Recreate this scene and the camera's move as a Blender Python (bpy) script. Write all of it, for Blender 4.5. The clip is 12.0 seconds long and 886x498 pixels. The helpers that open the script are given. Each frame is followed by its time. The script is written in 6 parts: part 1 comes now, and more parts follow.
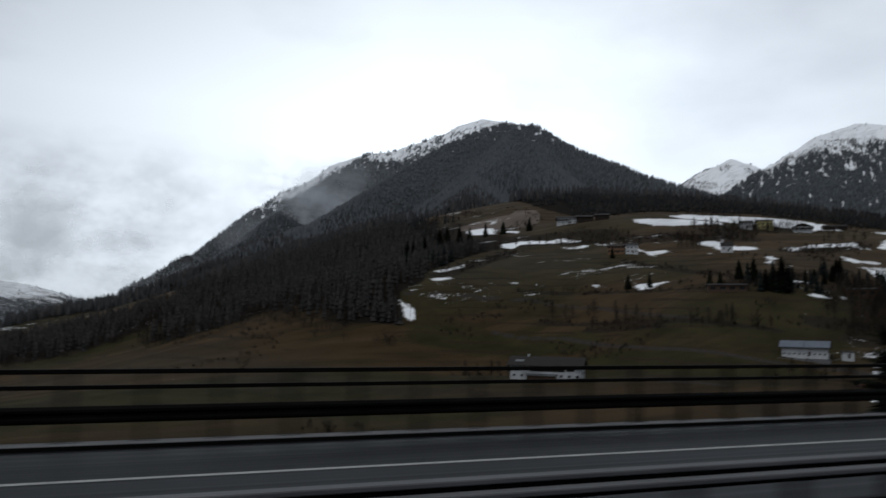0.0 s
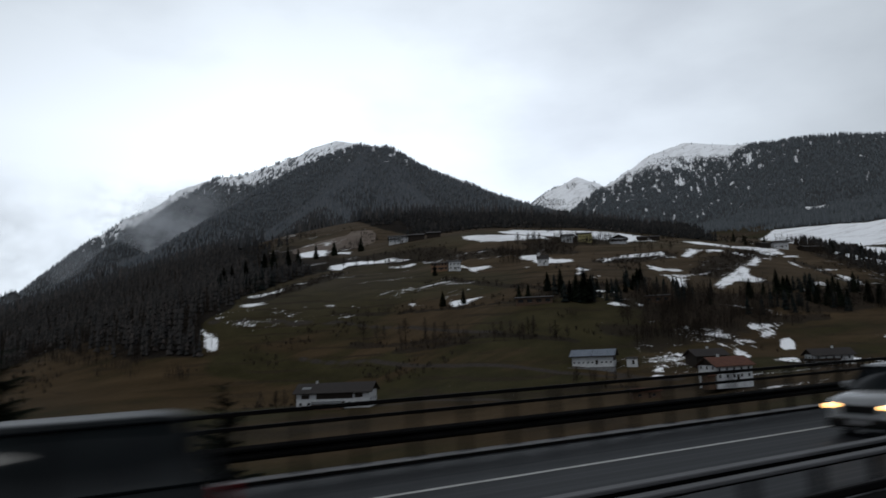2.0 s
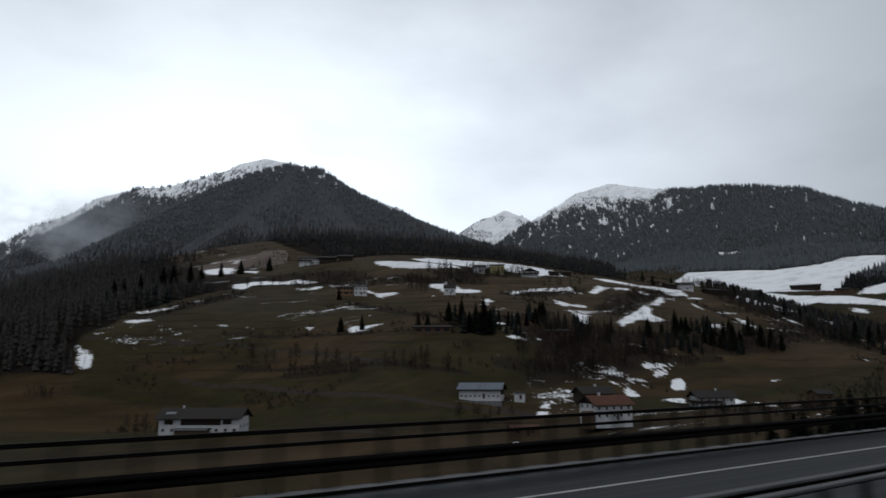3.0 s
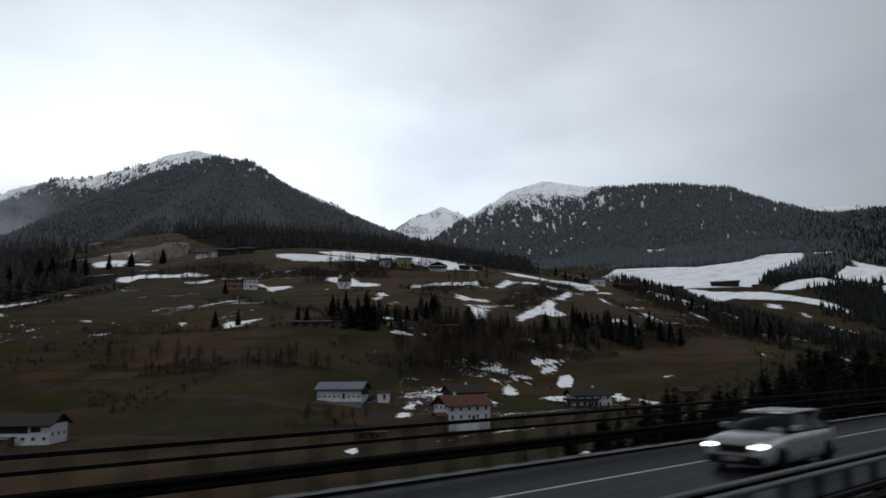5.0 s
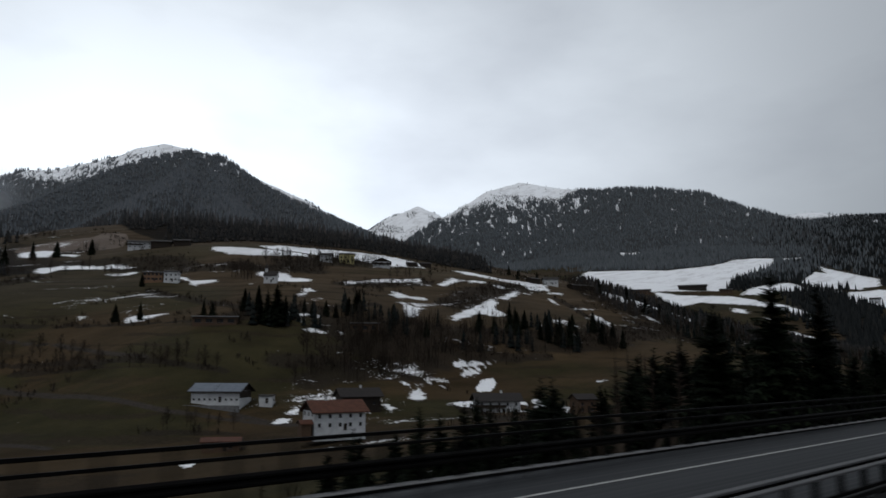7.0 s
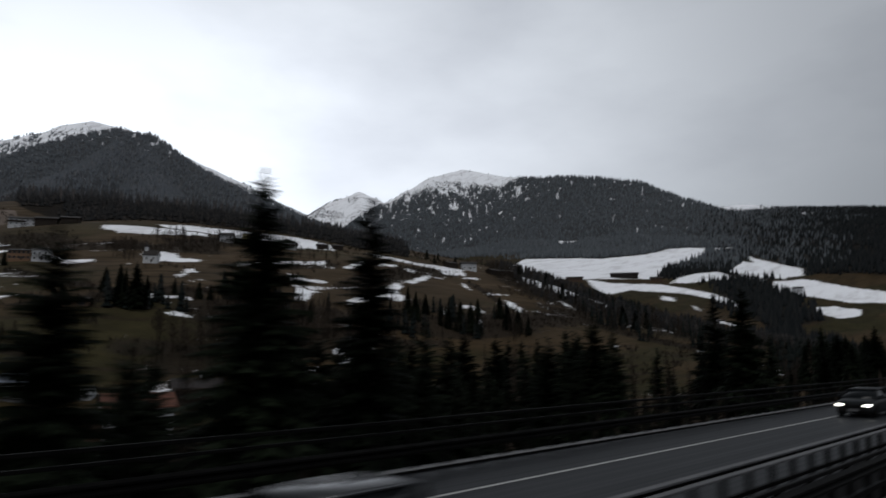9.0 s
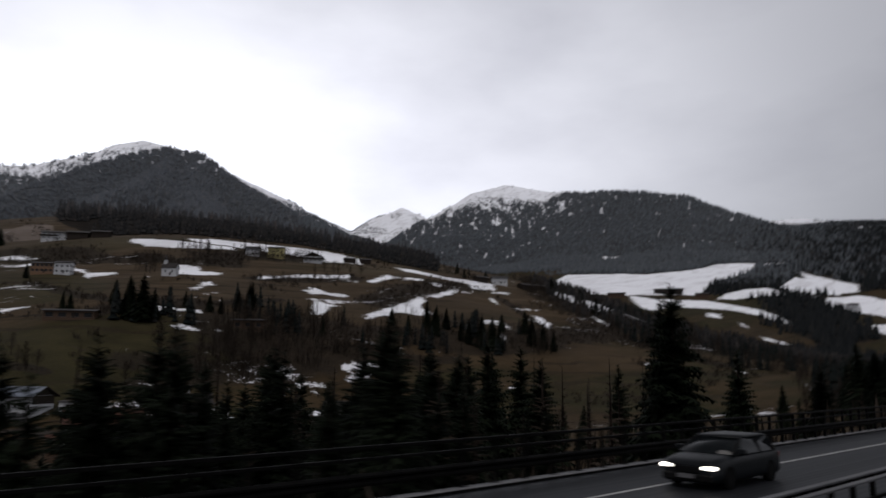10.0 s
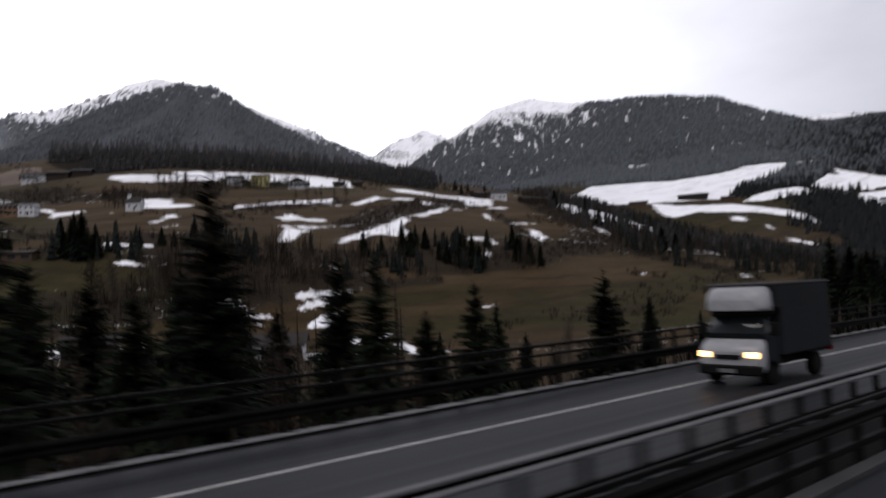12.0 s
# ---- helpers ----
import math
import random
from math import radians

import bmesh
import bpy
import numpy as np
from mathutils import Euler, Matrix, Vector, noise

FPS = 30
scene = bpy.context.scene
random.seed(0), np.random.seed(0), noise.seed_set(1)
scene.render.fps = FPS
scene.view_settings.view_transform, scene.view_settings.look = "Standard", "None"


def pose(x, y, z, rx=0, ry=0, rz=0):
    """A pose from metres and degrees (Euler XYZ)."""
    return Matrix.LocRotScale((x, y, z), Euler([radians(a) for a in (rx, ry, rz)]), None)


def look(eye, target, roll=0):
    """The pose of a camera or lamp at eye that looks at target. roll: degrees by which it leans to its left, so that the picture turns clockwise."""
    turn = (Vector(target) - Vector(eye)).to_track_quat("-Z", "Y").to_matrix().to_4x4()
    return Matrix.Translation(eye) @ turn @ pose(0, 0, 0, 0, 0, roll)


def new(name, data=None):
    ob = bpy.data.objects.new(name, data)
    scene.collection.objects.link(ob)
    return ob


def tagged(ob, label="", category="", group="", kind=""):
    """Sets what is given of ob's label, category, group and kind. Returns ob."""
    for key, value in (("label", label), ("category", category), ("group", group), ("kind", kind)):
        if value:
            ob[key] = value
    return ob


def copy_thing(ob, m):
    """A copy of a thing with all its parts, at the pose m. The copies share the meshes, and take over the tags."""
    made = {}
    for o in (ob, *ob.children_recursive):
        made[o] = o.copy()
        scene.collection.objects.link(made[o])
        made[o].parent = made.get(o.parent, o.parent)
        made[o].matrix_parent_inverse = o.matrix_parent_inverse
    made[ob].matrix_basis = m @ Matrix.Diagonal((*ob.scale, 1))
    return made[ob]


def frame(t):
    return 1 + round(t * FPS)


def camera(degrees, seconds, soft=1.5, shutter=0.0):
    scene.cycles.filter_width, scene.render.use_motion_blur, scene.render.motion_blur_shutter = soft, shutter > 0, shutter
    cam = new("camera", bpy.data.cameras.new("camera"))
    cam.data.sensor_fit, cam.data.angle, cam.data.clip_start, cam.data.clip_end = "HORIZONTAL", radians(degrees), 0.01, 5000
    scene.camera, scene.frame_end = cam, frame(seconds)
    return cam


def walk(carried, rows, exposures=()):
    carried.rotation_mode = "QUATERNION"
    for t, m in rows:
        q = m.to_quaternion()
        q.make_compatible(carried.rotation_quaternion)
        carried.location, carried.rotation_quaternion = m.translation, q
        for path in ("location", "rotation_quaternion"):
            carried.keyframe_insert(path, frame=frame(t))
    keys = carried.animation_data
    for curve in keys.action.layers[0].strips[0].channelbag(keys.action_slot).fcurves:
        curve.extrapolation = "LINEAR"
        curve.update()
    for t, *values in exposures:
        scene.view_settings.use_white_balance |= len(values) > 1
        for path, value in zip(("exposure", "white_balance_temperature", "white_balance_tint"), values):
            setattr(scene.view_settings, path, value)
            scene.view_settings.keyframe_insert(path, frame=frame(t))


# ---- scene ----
cam = camera(63.3, 12.0, soft=1.5, shutter=0.7)
# seconds, x along the motorway, y across the valley, z, yaw, pitch, roll
PATH = [
    (0, -0.00, 0.34, 2.31, -19.22, 5.95, 0.81),
    (0.5, 10.11, 0.34, 2.36, -21.54, 6.37, 2.23),
    (1, 20.28, 0.35, 2.41, -23.90, 6.26, 1.14),
    (1.5, 30.57, 0.35, 2.49, -28.37, 6.86, 1.78),
    (2, 41.01, 0.36, 2.55, -29.98, 7.52, -2.57),
    (2.5, 51.58, 0.35, 2.58, -34.16, 9.55, 0.29),
    (3, 62.30, 0.35, 2.61, -35.70, 9.57, -0.28),
    (5, 106.36, 0.35, 2.82, -40.44, 9.27, -0.69),
    (5.5, 117.57, 0.34, 2.86, -40.60, 9.28, -1.37),
    (6, 128.99, 0.34, 2.90, -40.92, 9.29, -0.70),
    (6.5, 140.37, 0.32, 2.94, -41.61, 9.79, -0.13),
    (8.5, 185.21, 0.23, 3.13, -43.97, 6.48, -0.41),
    (9, 196.47, 0.20, 3.19, -46.28, 8.33, 0.11),
    (9.5, 207.69, 0.17, 3.24, -46.89, 8.95, 2.14),
    (10, 218.87, 0.11, 3.27, -42.61, 9.60, 0.62),
    (10.5, 230.04, 0.02, 3.28, -40.89, 7.82, -2.43),
    (11, 241.25, -0.08, 3.26, -41.66, 8.27, -2.78),
    (11.5, 252.61, -0.20, 3.23, -42.30, 7.07, -3.32),
    (12, 264.00, -0.33, 3.17, -39.94, 3.40, -2.63),
]
EXPOSURES = [(0, 0.0, 6050, 8), (8.5, -0.05, 6150, 9), (10.0, 0.05, 6350, 16), (11.5, 0.2, 6350, 18), (12, 0.65, 6350, 18)]
walk(cam, [(t, pose(x, y, z, 90 + p, 0, w) @ pose(0, 0, 0, 0, 0, r)) for t, x, y, z, w, p, r in PATH], EXPOSURES)
# ---------------------------------------------------------------- overcast daylight
world = bpy.data.worlds.new("world")
scene.world = world
world.use_nodes = True
wn, wl = world.node_tree.nodes, world.node_tree.links
wn.clear()
sky = wn.new("ShaderNodeTexSky")
sky.sky_type, sky.sun_disc, sky.sun_elevation, sky.sun_rotation = "NISHITA", False, radians(38), radians(200)
sky_dim = wn.new("ShaderNodeVectorMath")
sky_dim.operation = "SCALE"
sky_dim.inputs["Scale"].default_value = 0.1
coord = wn.new("ShaderNodeTexCoord")
stretch = wn.new("ShaderNodeMapping")
stretch.inputs["Scale"].default_value = (1.0, 1.0, 2.4)
cloud = wn.new("ShaderNodeTexNoise")
cloud.inputs["Scale"].default_value, cloud.inputs["Detail"].default_value, cloud.inputs["Roughness"].default_value = 2.3, 7, 0.5
cloud_ramp = wn.new("ShaderNodeValToRGB")
cloud_ramp.color_ramp.elements[0].position, cloud_ramp.color_ramp.elements[0].color = 0.24, (0.92, 0.95, 1.0, 1)
cloud_ramp.color_ramp.elements[1].position, cloud_ramp.color_ramp.elements[1].color = 0.54, (1.24, 1.28, 1.32, 1)
cover = wn.new("ShaderNodeMix")
cover.data_type = "RGBA"
cover.inputs["Factor"].default_value = 0.95
back = wn.new("ShaderNodeBackground")
back.inputs["Strength"].default_value = 1.0
wout = wn.new("ShaderNodeOutputWorld")
# the cloud layer is thin over the ridges and thicker overhead
split = wn.new("ShaderNodeSeparateXYZ")
rise = wn.new("ShaderNodeMapRange")
rise.inputs["From Min"].default_value, rise.inputs["From Max"].default_value = 0.28, 0.8
rise.inputs["To Min"].default_value, rise.inputs["To Max"].default_value = 1.0, 0.14
thick = wn.new("ShaderNodeVectorMath")
thick.operation = "SCALE"
wl.new(coord.outputs["Generated"], split.inputs[0])
wl.new(split.outputs["Z"], rise.inputs["Value"])
# sky dimmed up the valley for the coach window's tint; greyer cloud down it
bank = wn.new("ShaderNodeValToRGB")
for stop, value in ((0.0, 0.5), (0.36, 0.54), (0.5, 0.8), (0.62, 1.0), (0.77, 1.0), (0.87, 0.76), (0.915, 0.56), (0.95, 0.40), (0.985, 0.24)):
    e = bank.color_ramp.elements.new(stop)
    e.color = (value, value, value, 1)
bank.color_ramp.elements.remove(bank.color_ramp.elements[0])
bank.color_ramp.elements.remove(bank.color_ramp.elements[-1])
shift = wn.new("ShaderNodeMath")
shift.operation = "MULTIPLY_ADD"
shift.inputs[1].default_value, shift.inputs[2].default_value = 0.5, 0.5
both = wn.new("ShaderNodeMath")
both.operation = "MULTIPLY"
wl.new(split.outputs["X"], shift.inputs[0])
wl.new(shift.outputs[0], bank.inputs["Fac"])
wl.new(bank.outputs["Color"], both.inputs[0])
wl.new(rise.outputs[0], both.inputs[1])
wl.new(both.outputs[0], thick.inputs["Scale"])
wl.new(coord.outputs["Generated"], stretch.inputs["Vector"])
wl.new(stretch.outputs[0], cloud.inputs["Vector"])
wl.new(cloud.outputs["Fac"], cloud_ramp.inputs["Fac"])
wl.new(sky.outputs[0], sky_dim.inputs[0])
wl.new(sky_dim.outputs[0], cover.inputs["A"])
wl.new(cloud_ramp.outputs["Color"], thick.inputs[0])
wl.new(thick.outputs[0], cover.inputs["B"])
wl.new(cover.outputs["Result"], back.inputs["Color"])
wl.new(back.outputs[0], wout.inputs["Surface"])

sun = new("sun", bpy.data.lights.new("sun", "SUN"))
sun.data.energy, sun.data.angle, sun.data.color = 1.0, radians(25), (1.0, 0.96, 0.9)
sun.matrix_world = look((0, 0, 500), (260, 90, 0))
# ---------------------------------------------------------------- lie of the land
# heights of the valley floor, the farmed slope and its far side: x, y, z
VALLEY = np.array([
    (160, 376, -26), (190, 330, -23), (240, 200, -23), (282, 207, -20), (350, 217, -15), (264, 324, 0), (300, 426, 29), (335, 619, 78),
    (412, 785, 128), (525, 555, 98), (777, 371, 48), (937, 545, 98), (337, 141, -11), (-30, 330, -31), (-40, 600, -20), (556, 583, 105),
    (569, 551, 99), (405, 467, 62), (358, 524, 63), (621, 431, 67), (565, 397, 54), (491, 374, 38), (484, 431, 58), (525, 410, 51),
    (419, 285, 3), (417, 267, -6), (505, 254, -5), (672, 377, 44), (795, 458, 79), (1690, 884, 180), (1580, 905, 164), (438, 655, 117),
    (429, 859, 159), (398, 747, 122), (471, 476, 69), (266, 268, -12), (369, 517, 62), (312, 376, 24), (139, 466, 6), (227, 593, 56),
    (168, 519, 35), (146, 503, 26), (150, 334, -22), (1006, 472, 61)], float)
WIDE = np.array([
    (-50, 30, -26), (60, 30, -26), (150, 30, -24), (230, 35, -17), (330, 40, -11), (600, 60, -8), (1000, 40, -6),
    (-900, 300, -50), (-500, 1000, -75), (-300, 1700, -60), (130, -300, 60), (1300, 750, 95), (1794, 994, 203), (2731, 1458, 405),
    (2300, 700, 260), (3600, 300, 420), (4600, 2200, 650), (-1500, 2600, -60), (300, 1250, 160), (1500, 3400, 300), (-400, 3000, -60), (0, 2300, 20), (200, 3300, 60), (3600, -1500, 500),
    (-1200, -900, 250), (1300, -500, 120), (700, 1100, 215), (1200, 300, 12)], float)
RIDGES = {}  # crest lines: x, y, z along each, and the fall of its flanks
RIDGES.update({
    'front_right': ([(1557, 3146, 988), (1565, 2977, 885), (1533, 2544, 693), (1455, 2008, 487), (1292, 1511, 328), (1115, 1141, 235), (949, 887, 174)], 0.9),
    'front_left': ([(1543, 3117, 977), (1465, 3207, 971), (1267, 3287, 935), (1138, 3226, 863), (923, 3082, 716), (691, 2831, 548), (527, 2558, 425), (336, 2183, 286), (183, 1796, 192), (-140, 1494, 30), (-193, 1235, -3), (-221, 1027, -28), (-258, 863, -53)], 0.85),
    'spur': ([(1425, 3115, 915), (1147, 2582, 671), (858, 2158, 480), (629, 1603, 298)], 0.8),
    'spur_right': ([(1519, 3087, 926), (1255, 2460, 632), (1023, 1795, 391), (884, 1303, 260)], 0.8),
    'summit': ([(1543, 3282, 1026), (1411, 3446, 1083), (1307, 3485, 1050), (1246, 3558, 1013), (1145, 3695, 989), (1028, 3779, 950), (884, 3813, 927), (707, 3745, 796), (500, 3574, 628), (369, 3386, 507)], 0.95),
    'back_left': ([(975, 4305, 1041), (822, 4436, 996), (686, 4457, 889), (525, 4476, 809), (342, 4391, 670)], 0.95),
    'far_left': ([(-31, 3600, 309), (-169, 3496, 196), (-317, 3386, 95)], 0.7),
    'low_left': ([(-1490, 4034, 312), (-1066, 4166, 217), (-781, 4127, 168), (-535, 4065, 58)], 0.3),
    'back_snow': ([(2169, 4039, 1180), (2275, 3986, 1125), (2380, 3930, 1069), (2500, 3862, 1004), (2648, 3771, 930), (2779, 3684, 862), (2935, 3571, 785)], 0.55),
    'notch': ([(2921, 3607, 873), (2966, 3573, 970), (3072, 3489, 1025), (3135, 3436, 992), (3203, 3379, 951)], 0.75),
    'east_left': ([(2674, 2965, 717), (2835, 2956, 843), (2964, 2904, 929), (3092, 2846, 1019), (3279, 2791, 1088), (3428, 2613, 1044), (3384, 2341, 975), (3336, 2056, 925), (3324, 1885, 885), (3326, 1676, 831), (3291, 1524, 748), (3249, 1378, 683), (3106, 1203, 597), (2878, 957, 478), (2635, 732, 386), (2301, 414, 271)], 0.75),
    'plateau': ([(4369, 2052, 921), (4473, 1822, 902), (4551, 1625, 902), (4558, 1282, 837), (4371, 767, 735)], 0.3),
})


def fbm(x, y, scale, octaves=5, seed=0):
    """Smooth value noise between -1 and 1."""
    out, amp, tot = np.zeros_like(x), 1.0, 0.0
    for o in range(octaves):
        u, v = x / scale + 37.7 * o + seed, y / scale - 19.3 * o + seed * 2.1
        i, j = np.floor(u), np.floor(v)
        f, g = u - i, v - j
        f, g = f * f * (3 - 2 * f), g * g * (3 - 2 * g)

        def rnd(a, b):
            s = np.sin(a * 127.1 + b * 311.7) * 43758.5453
            return s - np.floor(s)
        out += amp * ((rnd(i, j) * (1 - f) + rnd(i + 1, j) * f) * (1 - g) + (rnd(i, j + 1) * (1 - f) + rnd(i + 1, j + 1) * f) * g)
        tot, amp, scale = tot + amp, amp * 0.5, scale * 0.5
    return out / tot * 2 - 1


def thin_plate(points, stiff=6.0):
    """A smooth sheet near all the given heights."""
    p, z, n = points[:, :2] / 1000, points[:, 2], len(points)
    r2 = ((p[:, None] - p[None]) ** 2).sum(-1)
    k = 0.5 * r2 * np.log(r2 + 1e-9) + np.eye(n) * stiff * 1e-5
    q = np.hstack([np.ones((n, 1)), p])
    w = np.linalg.solve(np.block([[k, q], [q.T, np.zeros((3, 3))]]), np.concatenate([z, np.zeros(3)]))

    def sheet(x, y):
        out = w[n] + w[n + 1] * x / 1000 + w[n + 2] * y / 1000
        for (a, b), c in zip(p, w):
            d = (x / 1000 - a) ** 2 + (y / 1000 - b) ** 2
            out = out + c * 0.5 * d * np.log(d + 1e-9)
        return out
    return sheet


valley_sheet = thin_plate(np.vstack([VALLEY, WIDE]))


def ridge_height(points, slope, x, y):
    """The flank of a mountain that falls away from its crest line, and how far off the crest is."""
    best, off = np.full_like(x, -1e9), np.full_like(x, 1e9)
    for (ax, ay, az), (bx, by, bz) in zip(points[:-1], points[1:]):
        dx, dy = bx - ax, by - ay
        s = np.clip(((x - ax) * dx + (y - ay) * dy) / (dx * dx + dy * dy), 0, 1)
        d = np.hypot(x - ax - s * dx, y - ay - s * dy)
        h = az + s * (bz - az) - slope * (np.sqrt(d * d + 900) - 30) * (1 - 0.12 * np.clip(d / 1500, 0, 1))
        off = np.where(h > best, d, off)
        best = np.maximum(best, h)
    return best, off


def mountains(x, y):
    out, off = np.full_like(x, -1e9), np.full_like(x, 1e9)
    for points, slope in RIDGES.values():
        h, d = ridge_height(points, slope, x, y)
        off = np.where(h > out, d, off)
        out = np.maximum(out, h)
    gully = fbm(x, y, 420, 5, 3) * 45 * np.clip((off - 40) / 500, 0, 1)
    return out + gully + fbm(x, y, 60, 3, 4) * 4


def height(x, y):
    x, y = np.asarray(x, float), np.asarray(y, float)
    v = valley_sheet(x, y)
    v = v + fbm(x, y, 90, 4, 1) * 2.2 + fbm(x, y, 14, 2, 2) * 0.35
    m = mountains(x, y)
    k = 18.0
    h = np.maximum(v, m) + k * np.log1p(np.exp(-np.abs(v - m) / k))
    # the motorway runs on a bank
    near = np.clip((34 - np.abs(y - 4.7)) / 23, 0, 1) * (x < 1100)
    near = near * near * (3 - 2 * near)
    return h * (1 - near) - 0.75 * near


# ---------------------------------------------------------------- materials
class Nodes:
    """A material's nodes, by short calls."""

    def __init__(self, name):
        self.mat = bpy.data.materials.new(name)
        self.mat.use_nodes = True
        self.tree = self.mat.node_tree
        self.bsdf = self.tree.nodes["Principled BSDF"]
        self.place = self.add("ShaderNodeTexCoord").outputs["Object"]

    def add(self, kind, **values):
        node = self.tree.nodes.new(kind)
        for key, value in values.items():
            node.inputs[key].default_value = value
        return node

    def link(self, a, b):
        self.tree.links.new(a, b)

    def noise(self, scale, detail=4.0, rough=0.55, stretch=(1, 1, 1)):
        m = self.add("ShaderNodeMapping", Scale=stretch)
        n = self.add("ShaderNodeTexNoise", Scale=scale, Detail=detail, Roughness=rough)
        self.link(self.place, m.inputs["Vector"])
        self.link(m.outputs[0], n.inputs["Vector"])
        return n.outputs["Fac"]

    def ramp(self, fac, *stops):
        r = self.add("ShaderNodeValToRGB")
        while len(r.color_ramp.elements) < len(stops):
            r.color_ramp.elements.new(0.5)
        for e, (p, c) in zip(r.color_ramp.elements, stops):
            e.position, e.color = p, (*c, 1) if len(c) == 3 else c
        self.link(fac, r.inputs["Fac"])
        return r.outputs["Color"]

    def step(self, fac, low, high):
        r = self.add("ShaderNodeMapRange")
        r.interpolation_type = "SMOOTHSTEP"
        r.inputs["From Min"].default_value, r.inputs["From Max"].default_value = low, high
        self.link(fac, r.inputs["Value"])
        return r.outputs["Result"]

    def math(self, op, a, b):
        n = self.add("ShaderNodeMath")
        n.operation = op
        for i, v in enumerate((a, b)):
            if isinstance(v, (int, float)):
                n.inputs[i].default_value = v
            else:
                self.link(v, n.inputs[i])
        return n.outputs[0]

    def mix(self, fac, a, b):
        n = self.add("ShaderNodeMix")
        n.data_type = "RGBA"
        for key, v in (("Factor", fac), ("A", a), ("B", b)):
            if isinstance(v, (int, float)):
                n.inputs[key].default_value = v
            elif isinstance(v, tuple):
                n.inputs[key].default_value = (*v, 1)
            else:
                self.link(v, n.inputs[key])
        return n.outputs["Result"]

    def attr(self, name):
        n = self.add("ShaderNodeAttribute")
        n.attribute_name = name
        return n.outputs["Fac"]

    def finish(self, color, rough=0.8, metal=0.0, bump=None, depth=0.3, distance=0.02, shine=0.12):
        self.bsdf.inputs["Specular IOR Level"].default_value = shine
        for key, v in (("Base Color", color), ("Roughness", rough), ("Metallic", metal)):
            if isinstance(v, tuple):
                self.bsdf.inputs[key].default_value = (*v, 1)
            elif isinstance(v, (int, float)):
                self.bsdf.inputs[key].default_value = v
            else:
                self.link(v, self.bsdf.inputs[key])
        if bump is not None:
            b = self.add("ShaderNodeBump", Strength=depth, Distance=distance)
            self.link(bump, b.inputs["Height"])
            self.link(b.outputs[0], self.bsdf.inputs["Normal"])
        return self.mat


def worn(name, dark, light, rough=0.7, metal=0.0, scale=3.0, fine=40.0, stretch=(1, 1, 1), depth=0.3, distance=0.01, vary=0.0, shine=0.2):
    """A surface with broad stains and a fine grain."""
    m = Nodes(name)
    broad, grain = m.noise(scale, 5, 0.6, stretch), m.noise(fine, 3, 0.6, stretch)
    both = m.math("ADD", m.math("MULTIPLY", broad, 0.65), m.math("MULTIPLY", grain, 0.35))
    if vary:
        info = m.add("ShaderNodeObjectInfo")
        both = m.math("ADD", both, m.math("MULTIPLY", m.math("SUBTRACT", info.outputs["Random"], 0.5), vary))
    color = m.ramp(both, (0.34, dark), (0.66, light))
    r = m.math("ADD", m.math("MULTIPLY", broad, 0.2), rough - 0.1)
    return m.finish(color, r, metal, grain, depth, distance, shine)


def wet_asphalt():
    """Dark wet road: long streaks worn by the wheels, damp patches and a fine grain."""
    m = Nodes("wet_asphalt")
    streak, band, grain = m.noise(1.0, 4, 0.6, (0.012, 4.5, 1)), m.noise(1.0, 2, 0.5, (0.01, 0.8, 1)), m.noise(30, 3, 0.6)
    both = m.math("ADD", m.math("ADD", m.math("MULTIPLY", streak, 0.4), m.math("MULTIPLY", band, 0.35)), m.math("MULTIPLY", grain, 0.25))
    color = m.ramp(both, (0.36, (0.0045, 0.0052, 0.0065)), (0.5, (0.0105, 0.0115, 0.0135)), (0.64, (0.0185, 0.02, 0.0225)))
    return m.finish(color, m.math("ADD", m.math("MULTIPLY", streak, 0.35), 0.36), 0, grain, 0.2, 0.004, 0.065)


ASPHALT = wet_asphalt()
CONCRETE = worn("weathered_concrete", (0.06, 0.06, 0.062), (0.15, 0.15, 0.155), 0.8, 0, 0.8, 25)
# median kerb concrete, darkened in colour to stand in for the coach window's tint
DIMMED_CONCRETE = worn("dimmed_concrete", (0.012, 0.012, 0.013), (0.04, 0.04, 0.042), 0.7, 0, 0.8, 25)
PAINT_LINE = worn("worn_road_paint", (0.16, 0.16, 0.156), (0.40, 0.40, 0.39), 0.6, 0, 2.0, 30)
RUSTED = worn("dark_weathering_steel", (0.0015, 0.0015, 0.0016), (0.006, 0.0057, 0.0055), 0.55, 0.0, 1.5, 40, shine=0.03)
ZINC = worn("dull_galvanised_steel", (0.10, 0.105, 0.11), (0.26, 0.27, 0.28), 0.42, 0.8, 2.0, 50)
CAP = worn("pale_steel_cap", (0.04, 0.04, 0.043), (0.095, 0.095, 0.1), 0.6, 0, 1.0, 20)
PLASTER = worn("white_house_plaster", (0.30, 0.305, 0.315), (0.46, 0.47, 0.485), 0.85, 0, 0.6, 20)
PLASTER_YELLOW = worn("pale_yellow_plaster", (0.27, 0.24, 0.11), (0.38, 0.34, 0.16), 0.85, 0, 0.6, 20)
TIMBER = worn("dark_stained_timber", (0.006, 0.004, 0.003), (0.022, 0.015, 0.010), 0.75, 0, 1.5, 30, (1, 1, 6))
CLADDING = worn("orange_brown_larch_cladding", (0.09, 0.05, 0.028), (0.17, 0.10, 0.058), 0.75, 0, 1.5, 30, (1, 1, 6))
TIMBER_PALE = worn("weathered_timber", (0.03, 0.018, 0.011), (0.085, 0.052, 0.032), 0.75, 0, 1.5, 30, (1, 1, 6))
